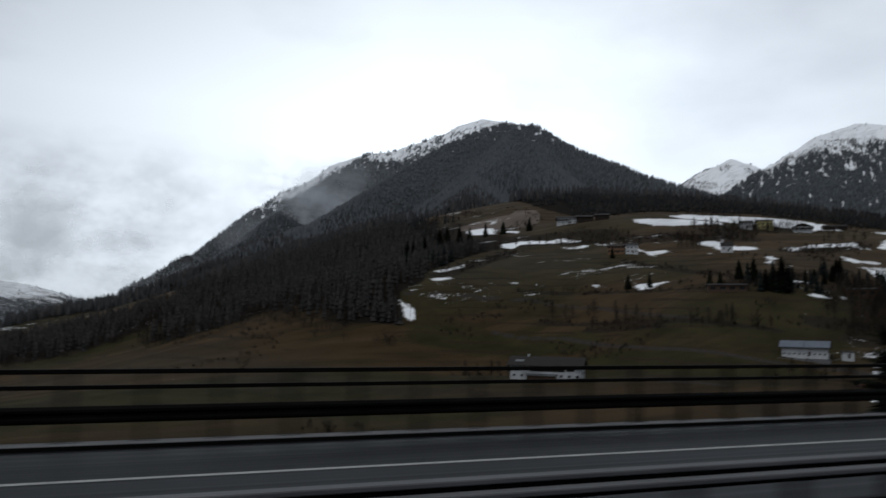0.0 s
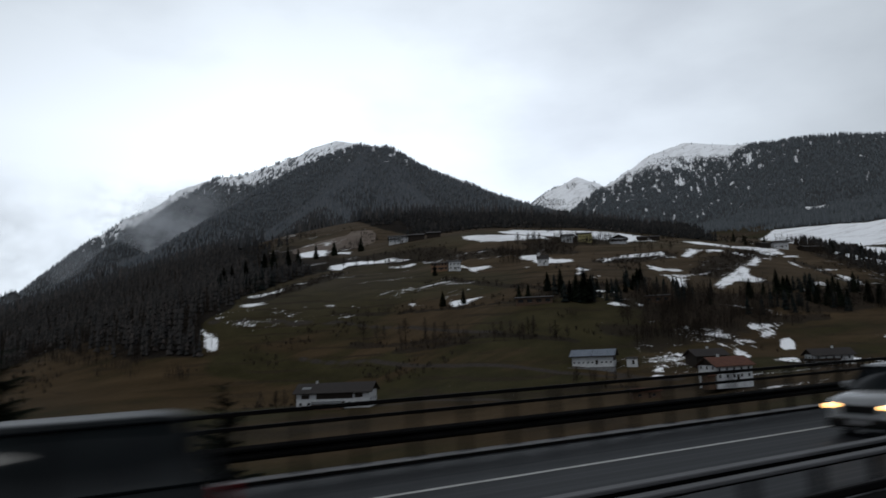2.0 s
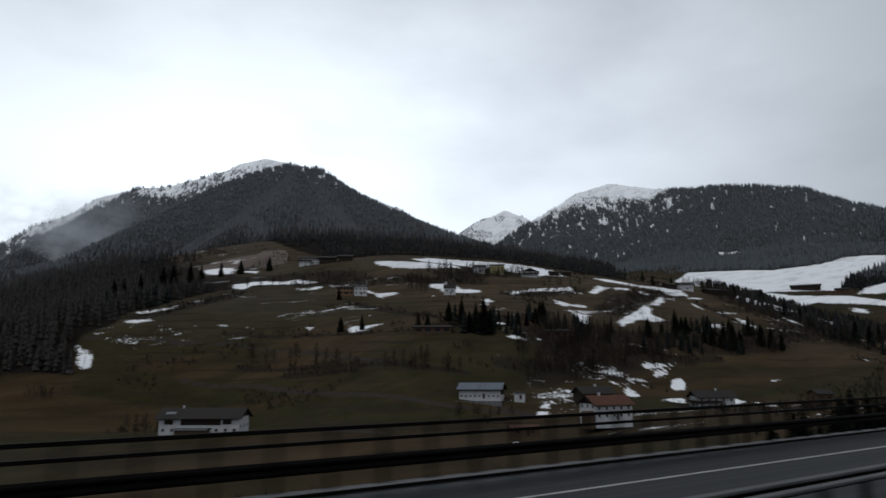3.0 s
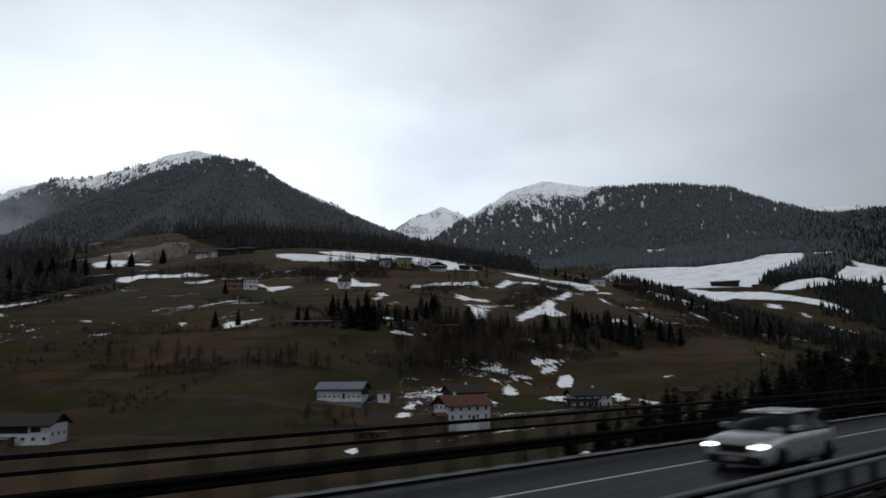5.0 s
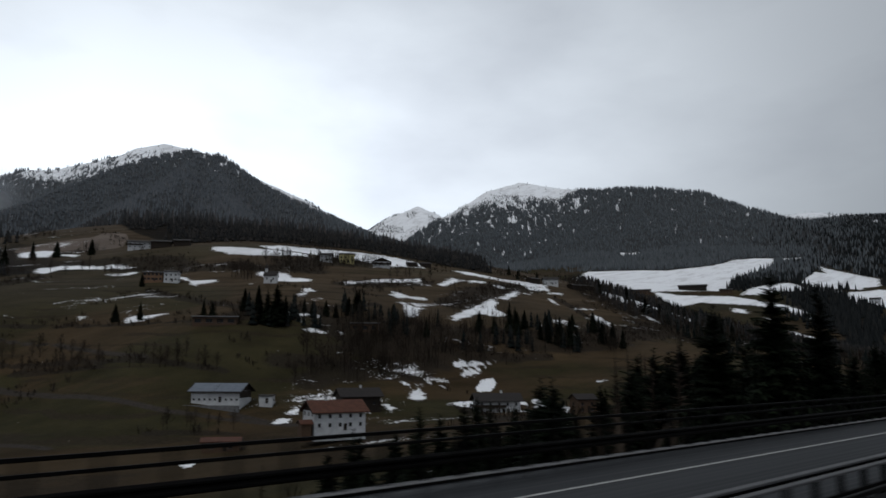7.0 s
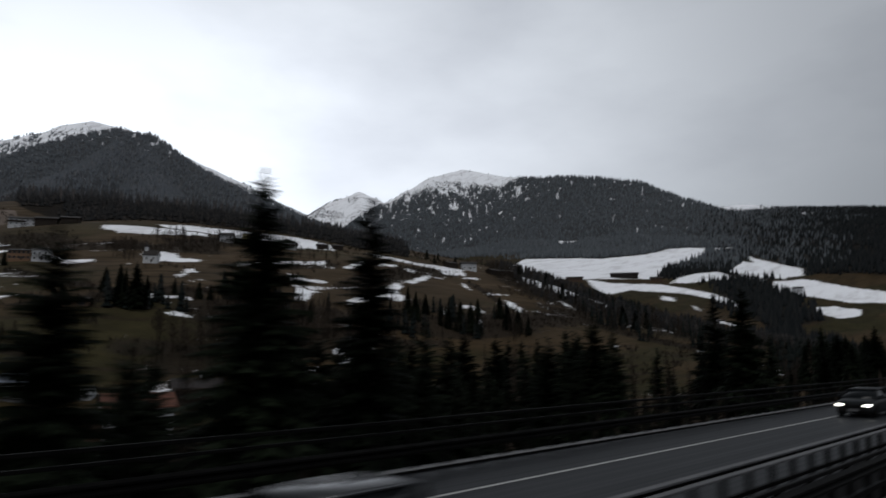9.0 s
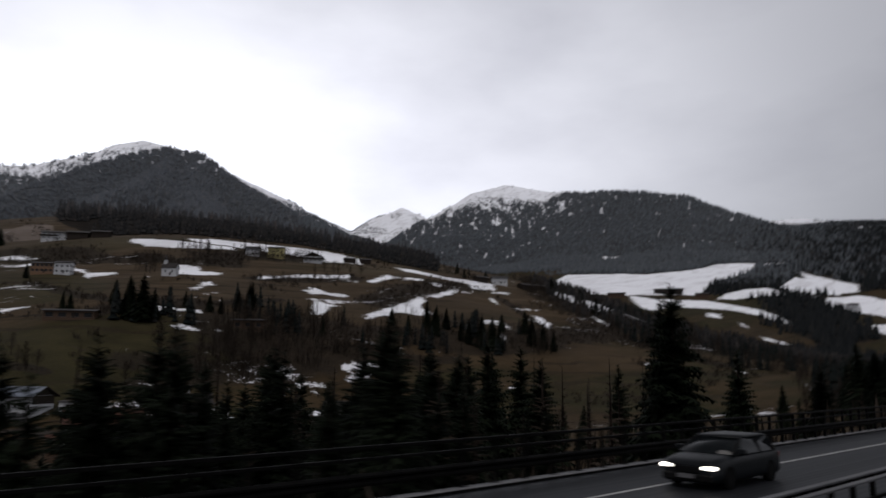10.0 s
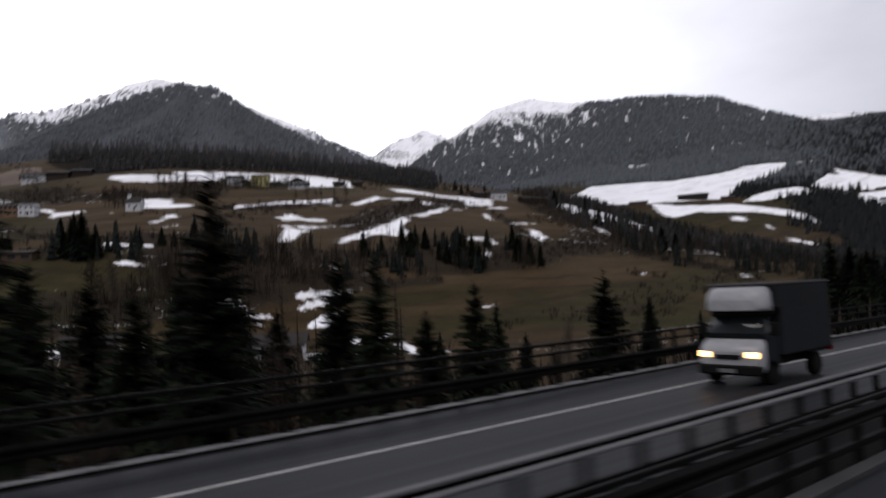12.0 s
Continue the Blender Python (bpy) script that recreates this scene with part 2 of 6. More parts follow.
ROOF_DARK = worn("dark_roof_tiles", (0.010, 0.008, 0.008), (0.028, 0.024, 0.022), 0.7, 0, 0.8, 14)
ROOF_RED = worn("brown_red_roof_tiles", (0.045, 0.018, 0.012), (0.10, 0.044, 0.028), 0.75, 0, 0.8, 14)
SOLAR = worn("blue_grey_roof_panels", (0.07, 0.085, 0.11), (0.13, 0.15, 0.185), 0.35, 0.0, 0.6, 12)
GLASS_DARK = worn("dark_window_glass", (0.01, 0.011, 0.013), (0.025, 0.027, 0.03), 0.12, 0, 1, 8, depth=0.02)
BARK = worn("conifer_bark", (0.008, 0.006, 0.005), (0.025, 0.019, 0.015), 0.9, 0, 3, 25, (1, 1, 0.3), 0.8, 0.03, shine=0.05)
NEEDLES = worn("dark_spruce_needles", (0.0025, 0.004, 0.0022), (0.010, 0.014, 0.008), 0.8, 0, 0.6, 9, vary=0.35, shine=0.03)
TWIGS = worn("bare_brown_twigs", (0.016, 0.012, 0.0088), (0.0448, 0.0344, 0.0264), 0.85, 0, 1, 12, vary=0.5, shine=0.05)


def forest_floor_land():
    """Meadow, bare woodland floor, forest and snow, laid out by what grows where, with haze painted into the far forest
    floor.
    """
    m = Nodes("alpine_land")
    far, mid, fine = m.noise(0.004, 4), m.noise(0.05, 5, 0.6), m.noise(0.9, 4, 0.65)
    streak = m.noise(0.03, 4, 0.6, (0.35, 1.6, 1.0))
    green = m.ramp(mid, (0.3, (0.0182, 0.0172, 0.0070)), (0.7, (0.045, 0.0400, 0.0170)))
    dry = m.ramp(streak, (0.3, (0.0275, 0.0178, 0.0092)), (0.72, (0.078, 0.053, 0.028)))
    blend = m.math("ADD", m.attr("dry"), m.math("MULTIPLY", m.math("SUBTRACT", streak, 0.5), 1.5))
    grass = m.mix(m.step(blend, 0.2, 0.8), green, dry)
    grass = m.mix(m.math("MULTIPLY", m.step(far, 0.45, 0.62), 0.45), grass, m.ramp(mid, (0.3, (0.01872, 0.01584, 0.01152)), (0.7, (0.04608, 0.03888, 0.02808))))
    grass = m.mix(m.step(fine, 0.35, 0.7), m.mix(0.35, grass, (0.016, 0.013, 0.008)), grass)
    grass = m.mix(m.attr("pale"), m.mix(0.12, grass, (0.012, 0.0105, 0.006)), m.mix(0.4, grass, m.ramp(streak, (0.3, (0.046, 0.036, 0.026)), (0.7, (0.096, 0.076, 0.056)))))
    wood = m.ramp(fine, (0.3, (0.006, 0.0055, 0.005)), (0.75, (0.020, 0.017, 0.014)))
    # forest floor greyed with distance: aerial haze put into its colour
    wood = m.mix(m.attr("far_haze"), wood, m.ramp(mid, (0.3, (0.03375, 0.0375, 0.042)), (0.7, (0.0825, 0.09, 0.0975))))
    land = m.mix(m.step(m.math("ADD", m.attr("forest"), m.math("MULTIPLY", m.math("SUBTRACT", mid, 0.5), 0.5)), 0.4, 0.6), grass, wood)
    # terraces: a brown bank every few metres of rise
    wave = m.add("ShaderNodeTexWave", Scale=0.055, Distortion=3.5, Detail=3.0)
    wave.bands_direction = "Z"
    wave.inputs["Detail Scale"].default_value = 0.6
    m.link(m.place, wave.inputs["Vector"])
    bank = m.math("MULTIPLY", m.step(wave.outputs["Fac"], 0.78, 0.95), m.step(m.noise(0.015, 3), 0.42, 0.6))
    land = m.mix(m.math("MULTIPLY", bank, 0.75), land, m.ramp(fine, (0.3, (0.012, 0.009, 0.006)), (0.7, (0.036, 0.027, 0.018))))
    brush = m.step(m.math("ADD", m.attr("brush"), m.math("MULTIPLY", m.math("SUBTRACT", mid, 0.5), 0.9)), 0.4, 0.65)
    land = m.mix(m.math("MULTIPLY", brush, 0.8), land, m.ramp(fine, (0.3, (0.009, 0.0075, 0.006)), (0.75, (0.033, 0.02625, 0.02025))))
    path = m.ramp(fine, (0.3, (0.022, 0.019, 0.016)), (0.7, (0.048, 0.041, 0.036)))
    land = m.mix(m.step(m.attr("track"), 0.4, 0.7), land, path)
    stubble = m.ramp(m.math("ADD", m.math("MULTIPLY", fine, 0.5), m.math("MULTIPLY", streak, 0.5)), (0.35, (0.075, 0.060, 0.050)), (0.65, (0.15, 0.125, 0.108)))
    land = m.mix(m.step(m.math("ADD", m.attr("stubble"), m.math("MULTIPLY", m.math("SUBTRACT", mid, 0.5), 0.5)), 0.45, 0.6), land, stubble)
    edge = m.math("ADD", m.math("MULTIPLY", m.math("SUBTRACT", m.noise(0.12, 5, 0.65, (0.6, 1.5, 1)), 0.5), 1.5), m.math("MULTIPLY", m.math("SUBTRACT", fine, 0.5), 1.35))
    snow_at = m.step(m.math("ADD", m.attr("snow"), edge), 0.54, 0.64)
    # lanes of snow between the trees of the heights, drawn out down the slope
    swing = m.add("ShaderNodeMapping")
    swing.inputs["Rotation"].default_value = (0, 0, radians(-42))
    m.link(m.place, swing.inputs["Vector"])
    pull = m.add("ShaderNodeMapping")
    pull.inputs["Scale"].default_value = (0.016, 0.075, 0.016)
    m.link(swing.outputs[0], pull.inputs["Vector"])
    lanes = m.add("ShaderNodeTexNoise", Scale=1.0, Detail=4.0, Roughness=0.65)
    m.link(pull.outputs[0], lanes.inputs["Vector"])
    snow_at = m.math("MAXIMUM", snow_at, m.step(m.math("ADD", lanes.outputs["Fac"], m.attr("dust")), 0.82, 0.9))
    snow = m.ramp(fine, (0.3, (0.70, 0.72, 0.76)), (0.7, (0.89, 0.90, 0.93)))
    # thawing snow, grey and thin where the ground comes through
    snow = m.mix(m.math("MULTIPLY", m.step(m.noise(0.022, 5, 0.65, (0.5, 1.7, 1.0)), 0.46, 0.66), 0.55), snow, m.ramp(fine, (0.3, (0.36, 0.35, 0.36)), (0.7, (0.62, 0.62, 0.65))))
    color = m.mix(snow_at, land, snow)
    return m.finish(color, 0.85, 0, fine, 0.7, 0.35, shine=0.02)


LAND = forest_floor_land()


# ---------------------------------------------------------------- small builders
def mesh_of(name, verts, faces):
    me = bpy.data.meshes.new(name)
    me.from_pydata([tuple(v) for v in verts], [], faces)
    me.update()
    return me


def part(name, bm, material, parent=None, label=""):
    """Links a bmesh as one mesh object under a thing or a part."""
    if isinstance(bm, bmesh.types.BMesh):
        me = bpy.data.meshes.new(name)
        bmesh.ops.recalc_face_normals(bm, faces=bm.faces[:])
        bm.to_mesh(me)
        bm.free()
    else:
        me = bm
    me.materials.clear()
    me.materials.append(material)
    ob = new(name, me)
    if parent:
        ob.parent = parent
    return tagged(ob, label)


def box(bm, x0, x1, y0, y1, z0, z1, bevel=0.0):
    r = bmesh.ops.create_cube(bm, size=1, matrix=Matrix.Translation(((x0 + x1) / 2, (y0 + y1) / 2, (z0 + z1) / 2)) @ Matrix.Diagonal((x1 - x0, y1 - y0, z1 - z0, 1)))
    if bevel:
        edges = list({e for v in r["verts"] for e in v.link_edges})
        bmesh.ops.bevel(bm, geom=edges, offset=bevel, segments=1, affect="EDGES")
    return bm


def boxes(*sizes, bevel=0.0):
    bm = bmesh.new()
    for s in sizes:
        box(bm, *s, bevel=bevel)
    return bm


def prism(profile, x0, x1):
    """A profile of (y, z) drawn out along x."""
    n = len(profile)
    verts = [(x, y, z) for x in (x0, x1) for y, z in profile]
    faces = [(i, (i + 1) % n, n + (i + 1) % n, n + i) for i in range(n)] + [tuple(range(n))[::-1], tuple(range(n, 2 * n))]
    bm = bmesh.new()
    vs = [bm.verts.new(v) for v in verts]
    for f in faces:
        bm.faces.new([vs[i] for i in f])
    return bm


def tube(bm, a, b, r0, r1=None, sides=8):
    """A round bar from a to b."""
    a, b, r1 = Vector(a), Vector(b), r0 if r1 is None else r1
    d = b - a
    m = Matrix.Translation((a + b) / 2) @ d.to_track_quat("Z", "Y").to_matrix().to_4x4()
    bmesh.ops.create_cone(bm, cap_ends=True, segments=sides, radius1=r0, radius2=r1, depth=d.length, matrix=m)
    return bm


def empty(name, label, category, group="", at=(0, 0, 0), turn=0.0):
    ob = tagged(new(name), label, category, group)
    ob.empty_display_size = 0.2
    ob.matrix_basis = Matrix.Translation(at) @ Matrix.Rotation(turn, 4, "Z")
    return ob


# ---------------------------------------------------------------- the land, one sheet to the horizon
PATCHES, TRACKS, WOODS, THICKETS, MEADOWS, GROVES, GLADES, FIELDS, DARK_WOODS, OPEN, THIN_WOODS = [], [], [], [], [], [], [], [], [], [], []


def snow_patch(soft, *corners):
    PATCHES.append((soft, corners))


def dark_wood(soft, *corners):
    DARK_WOODS.append((soft, corners))


def thin_wood(soft, *corners):
    THIN_WOODS.append((soft, corners))


def open_meadow(soft, *corners):
    OPEN.append((soft, corners))


def stubble_field(soft, *corners):
    FIELDS.append((soft, corners))


def farm_track(reach, *points):
    TRACKS.append((reach, points))


def wood(reach, *points):
    WOODS.append((reach, points))


def thicket(reach, *points):
    THICKETS.append((reach, points))


def meadow(reach, *points):
    MEADOWS.append((reach, points))


def grove(reach, *points):
    GROVES.append((reach, points))


def glade(reach, *points):
    GLADES.append((reach, points))


def near_line(points, x, y):
    """Distance to a line of points in the plan."""
    best = np.full(x.shape, 1e9)
    if len(points) == 1:
        return np.hypot(x - points[0][0], y - points[0][1])
    for (ax, ay), (bx, by) in zip(points[:-1], points[1:]):
        dx, dy = bx - ax, by - ay
        s = np.clip(((x - ax) * dx + (y - ay) * dy) / (dx * dx + dy * dy), 0, 1)
        best = np.minimum(best, np.hypot(x - ax - s * dx, y - ay - s * dy))
    return best


def covered(areas, x, y):
    """1 well inside the areas, 0.5 at their outline, 0 outside."""
    out = np.zeros_like(x)
    for soft, corners in areas:
        xs, ys = [c[0] for c in corners], [c[1] for c in corners]
        near = np.nonzero((x > min(xs) - soft) & (x < max(xs) + soft) & (y > min(ys) - soft) & (y < max(ys) + soft))
        px, py = x[near], y[near]
        inner = np.zeros(px.shape, bool)
        for (ax, ay), (bx, by) in zip(corners, corners[1:] + corners[:1]):
            if ay != by:
                inner ^= ((ay > py) != (by > py)) & (px < (bx - ax) * (py - ay) / (by - ay) + ax)
        off = near_line(corners + corners[:1], px, py)
        out[near] = np.maximum(out[near], np.clip(0.5 + np.where(inner, off, -off) / (2 * soft), 0, 1))
    return out


def laid(strokes, x, y):
    """1 inside the strokes, 0.5 at their edge, 0 well outside."""
    out = np.zeros_like(x)
    for reach, points in strokes:
        out = np.maximum(out, np.clip(1 - 0.5 * near_line(points, x, y) / reach, 0, 1))
    return out


# snow left in the hollows, along the hedges and on the terraces: softness of the edge, then corners in the plan
snow_patch(1.5, (257, 125), (263, 127), (261, 122), (257, 118), (255, 119))
snow_patch(1.9, (234, 200), (239, 204), (241, 202), (235, 193), (232, 191))
snow_patch(2.4, (282, 238), (288, 244), (293, 241), (289, 236), (283, 235))
snow_patch(2.5, (293, 246), (301, 251), (300, 245), (296, 244))
snow_patch(2.5, (303, 250), (308, 253), (305, 248))
snow_patch(2.5, (429, 224), (426, 216), (335, 144), (337, 149))
snow_patch(2.6, (335, 242), (339, 242), (338, 235), (333, 233))
snow_patch(2.6, (312, 253), (321, 255), (318, 252))
snow_patch(2.7, (357, 240), (361, 239), (356, 235))
snow_patch(2.7, (366, 236), (374, 236), (369, 231))
snow_patch(2.8, (375, 233), (384, 235), (377, 229))
snow_patch(2.8, (356, 251), (363, 257), (368, 252), (363, 245), (357, 246))
snow_patch(2.8, (364, 235), (375, 239), (393, 243), (381, 231), (368, 232))
snow_patch(2.8, (359, 255), (367, 260), (373, 258), (367, 251), (360, 249))
snow_patch(2.9, (366, 261), (376, 263), (372, 260))
snow_patch(2.9, (364, 265), (369, 264), (378, 267), (364, 262))
snow_patch(3.0, (366, 270), (372, 272), (370, 266))
snow_patch(3.0, (384, 270), (388, 271), (385, 268))
snow_patch(3.1, (389, 267), (393, 267), (390, 264))
snow_patch(3.1, (431, 243), (436, 240), (424, 226), (403, 218))
snow_patch(3.2, (373, 300), (377, 301), (376, 295))
snow_patch(1.8, (420.6, 292.7), (434.1, 296.4), (444.1, 292.6), (456.5, 292.3), (442.7, 288.0), (428.5, 286.8), (417.5, 285.4))
snow_patch(1.8, (411.5, 276.6), (416.9, 280.4), (432.9, 284.4), (440.1, 284.5), (428.3, 279.2), (416.5, 275.9))
snow_patch(1.8, (408.6, 263.0), (418.3, 269.5), (437.1, 276.1), (430.4, 268.4), (417.1, 258.5), (409.4, 258.9))
snow_patch(1.3, (325.3, 262.4), (329.9, 263.4), (333.5, 257.1), (331.0, 254.2), (325.4, 259.3))
snow_patch(1.3, (322.1, 250.5), (326.3, 249.2), (330.0, 241.3), (324.2, 234.9), (320.7, 240.1))
snow_patch(1.2, (370.3, 237.7), (376.8, 239.4), (379.8, 232.7), (373.5, 226.0), (367.7, 231.1))
snow_patch(1.2, (376.3, 207.8), (393.4, 219.8), (357.8, 155.6), (345.9, 141.1))
snow_patch(1.2, (417.6, 245.7), (421.3, 240.1), (409.2, 224.8), (411.7, 234.0))
snow_patch(1.2, (421.9, 221.9), (424.6, 209.7), (367.8, 133.5), (397.0, 178.0))
snow_patch(2.2, (362.2, 379.4), (374.4, 375.5), (383.6, 365.5), (380.2, 359.4), (360.9, 369.5))
snow_patch(2.2, (356.8, 345.2), (371.7, 341.4), (382.7, 336.0), (369.2, 337.4), (355.8, 341.7))
snow_patch(3.7, (501, 257), (514, 256), (508, 252), (501, 254))
snow_patch(3.8, (293, 434), (300, 436), (312, 424), (319, 419), (305, 419), (291, 420))
snow_patch(3.9, (139, 493), (142, 483), (146, 479), (144, 467), (139, 463), (136, 468))
snow_patch(3.9, (276, 460), (285, 447), (273, 452))
snow_patch(4.0, (259, 473), (266, 467), (262, 463))
snow_patch(4.0, (399, 405), (410, 409), (409, 404), (398, 401))
snow_patch(4.0, (251, 481), (255, 474), (253, 471))
snow_patch(4.1, (237, 493), (245, 488), (245, 473), (244, 483))
snow_patch(4.1, (398, 423), (409, 426), (409, 420), (395, 412))
snow_patch(4.1, (144, 503), (153, 500), (151, 497))
snow_patch(4.1, (223, 499), (233, 496), (231, 492))
snow_patch(4.2, (206, 506), (214, 504), (212, 500))
snow_patch(4.2, (469, 396), (492, 397), (477, 387), (462, 370), (455, 373))
snow_patch(4.2, (410, 436), (421, 438), (417, 426), (409, 427))
snow_patch(4.3, (167, 514), (177, 523), (187, 520), (194, 517), (173, 511))
snow_patch(4.3, (683, 180), (665, 164), (609, 136), (614, 143))
snow_patch(4.4, (577, 333), (575, 323), (565, 316), (566, 322))
snow_patch(4.4, (469, 404), (493, 406), (528, 414), (524, 409), (489, 399), (467, 399))
snow_patch(4.4, (391, 484), (399, 482), (390, 463))
snow_patch(4.5, (571, 353), (563, 347), (553, 341), (563, 349))
snow_patch(4.5, (490, 372), (526, 392), (545, 399), (571, 405), (566, 396), (551, 384), (553, 371), (540, 368), (524, 378), (504, 370), (492, 365))
snow_patch(4.6, (480, 424), (499, 444), (507, 434), (522, 428), (512, 421), (494, 420), (480, 413))
snow_patch(4.6, (185, 554), (198, 560), (214, 574), (227, 590), (216, 561), (202, 551), (184, 539))
snow_patch(4.6, (643, 266), (648, 261), (635, 255))
snow_patch(4.7, (580, 355), (596, 354), (607, 348), (599, 344), (578, 347))
snow_patch(4.7, (426, 534), (435, 532), (446, 517), (440, 494), (451, 486), (440, 469), (415, 470), (411, 482), (418, 509))
snow_patch(4.8, (367, 559), (374, 547), (377, 531), (391, 524), (387, 515), (373, 518), (367, 511), (369, 530), (364, 541))
snow_patch(4.9, (709, 235), (695, 218), (685, 218))
snow_patch(5.0, (476, 485), (498, 483), (529, 489), (563, 487), (554, 474), (523, 475), (493, 474), (467, 463))
snow_patch(5.2, (362, 597), (370, 586), (363, 580))
snow_patch(5.2, (574, 404), (606, 424), (652, 450), (630, 431), (605, 413), (585, 401))
snow_patch(5.2, (329, 615), (353, 607), (358, 598), (346, 591))
snow_patch(5.2, (333, 619), (345, 610), (343, 590), (333, 606))
snow_patch(5.3, (675, 389), (688, 388), (681, 371), (648, 347), (658, 363), (666, 379))
snow_patch(5.3, (558, 460), (585, 478), (603, 490), (609, 479), (585, 467), (564, 454))
snow_patch(5.5, (629, 461), (643, 461), (626, 443), (619, 448))
snow_patch(5.5, (671, 430), (667, 418), (659, 408), (656, 414))
snow_patch(5.5, (613, 479), (635, 475), (622, 463), (605, 469))
snow_patch(5.5, (333, 654), (348, 650), (360, 642), (358, 629), (345, 634), (331, 643))
snow_patch(5.5, (292, 661), (302, 681), (320, 676), (340, 654), (364, 629), (360, 620), (334, 640), (313, 657), (297, 644))
snow_patch(5.5, (672, 407), (709, 405), (697, 398), (665, 400))
snow_patch(5.8, (440, 657), (463, 644), (476, 639), (499, 631), (526, 617), (516, 592), (496, 598), (465, 599), (438, 615), (434, 633))
snow_patch(5.9, (760, 388), (759, 374), (750, 363), (744, 370))
snow_patch(5.9, (700, 461), (726, 456), (715, 449), (689, 448))
snow_patch(6.0, (699, 504), (729, 476), (713, 462), (681, 462))
snow_patch(6.1, (655, 548), (676, 544), (690, 517), (714, 503), (742, 489), (720, 471), (692, 481), (674, 500), (645, 515))
snow_patch(6.2, (496, 670), (534, 686), (560, 675), (594, 678), (627, 665), (654, 640), (646, 588), (620, 547), (584, 554), (577, 603), (547, 613), (518, 625), (493, 641))
snow_patch(6.3, (329, 786), (350, 736), (339, 718))
snow_patch(6.6, (839, 497), (851, 481), (871, 452), (860, 412), (848, 376), (825, 366), (805, 382), (790, 402), (786, 431), (793, 458))
snow_patch(6.6, (312, 817), (336, 808), (345, 795), (324, 746), (304, 777))
snow_patch(10.4, (1395, 513), (1316, 433), (1294, 426), (1344, 484))
snow_patch(11.8, (1503, 600), (1478, 571), (1454, 562))
snow_patch(12.5, (1550, 686), (1554, 655), (1522, 640), (1512, 662))
snow_patch(12.9, (1611, 898), (1613, 830), (1683, 753), (1673, 688), (1657, 625), (1611, 574), (1544, 520), (1529, 523), (1584, 584), (1611, 648), (1593, 708), (1552, 757), (1473, 758), (1496, 799))
snow_patch(13.9, (1814, 545), (1843, 504), (1738, 474), (1730, 513))
snow_patch(14.0, (1716, 744), (1818, 774), (1926, 777), (1974, 744), (1913, 688), (1847, 656), (1825, 695), (1748, 710))
snow_patch(14.0, (1832, 648), (1932, 677), (2010, 656), (2295, 786), (2177, 689), (2043, 563), (1932, 530), (1887, 590))
snow_patch(14.0, (1780, 1269), (1893, 1346), (2159, 1487), (2164, 1355), (2136, 1175), (2184, 1091), (2417, 1102), (2593, 1040), (2349, 938), (2229, 895), (2169, 916), (1979, 887), (1815, 819), (1733, 797), (1707, 830), (1655, 869), (1618, 902), (1567, 971), (1609, 1033))
snow_patch(14.0, (2609, 1016), (2619, 958), (2453, 892), (2436, 943))
snow_patch(14.0, (2751, 1759), (2795, 1693), (2713, 1632), (2654, 1680))
snow_patch(9.0, (1850, 570), (1882, 514), (1822, 410), (1772, 314), (1692, 299), (1668, 372), (1706, 461), (1755, 531))
snow_patch(6.0, (1596, 412), (1625, 389), (1610, 340), (1551, 326), (1507, 349), (1542, 389))
snow_patch(9.0, (1982, 717), (2174, 755), (2101, 662), (1988, 578), (1877, 548), (1916, 637))
snow_patch(3.0, (704, 154), (695, 139), (618, 105), (592, 106), (665, 141))
snow_patch(3.0, (786, 139), (793, 120), (636, 88), (668, 108))

open_meadow(8.0, (135, 454), (141, 501), (165, 514), (185, 554), (237, 626), (295, 652), (369, 592), (389, 474), (427, 385), (342, 305), (298, 261), (235, 331), (176, 420), (97, 443), (98, 466))
stubble_field(6.0, (315, 844), (353, 858), (389, 852), (405, 870), (427, 851), (419, 823), (408, 803), (365, 762), (324, 808), (308, 818))

# bare or dark woods on the slope
wood(150.0, (181, 1739), (155, 836), (170, 688))
wood(44.3, (110, 659), (127, 510), (134, 491))
wood(60.0, (201, 995), (229, 842), (271, 807))
wood(60.0, (-121, 792), (-42, 799), (40, 734))
wood(60.0, (37, 627), (102, 626), (141, 511))
wood(60.0, (-170, 791), (-102, 726))
thicket(11.9, (325, 377), (343, 379), (365, 385), (387, 381))
thicket(17.9, (384, 346), (402, 326), (450, 341))
thicket(10.1, (475, 341), (525, 335), (567, 318))
thicket(20.4, (585, 316), (735, 349))
thicket(19.4, (380, 640), (395, 576), (424, 564))
thicket(23.6, (480, 555), (558, 594))
wood(48.5, (800, 357), (841, 316), (903, 293))
wood(60.0, (909, 511), (806, 395))
wood(68.3, (1838, 831), (2046, 816), (2337, 846))
wood(57.2, (1957, 699), (1581, 506), (1462, 414))
thicket(10.7, (465, 465), (511, 470), (556, 474))
thicket(14.6, (437, 540), (470, 523))
thicket(3.2, (225, 480), (274, 438), (319, 385))
thicket(3.3, (218, 428), (256, 373), (295, 303))
thicket(17.2, (529, 405), (596, 436), (679, 468))
thicket(10.7, (328, 304), (364, 289), (406, 301))
thicket(5.3, (440, 320), (461, 303), (508, 297))
thicket(7.2, (394, 329), (429, 310), (475, 298))
thicket(13.2, (352, 627), (410, 566))
thicket(3.1, (232, 392), (259, 353))
thicket(10.5, (184, 530), (286, 627))
thicket(15.9, (721, 363), (715, 290), (718, 241))
thicket(4.8, (372, 233), (328, 161), (324, 137))
thicket(3.0, (137, 375), (155, 315))
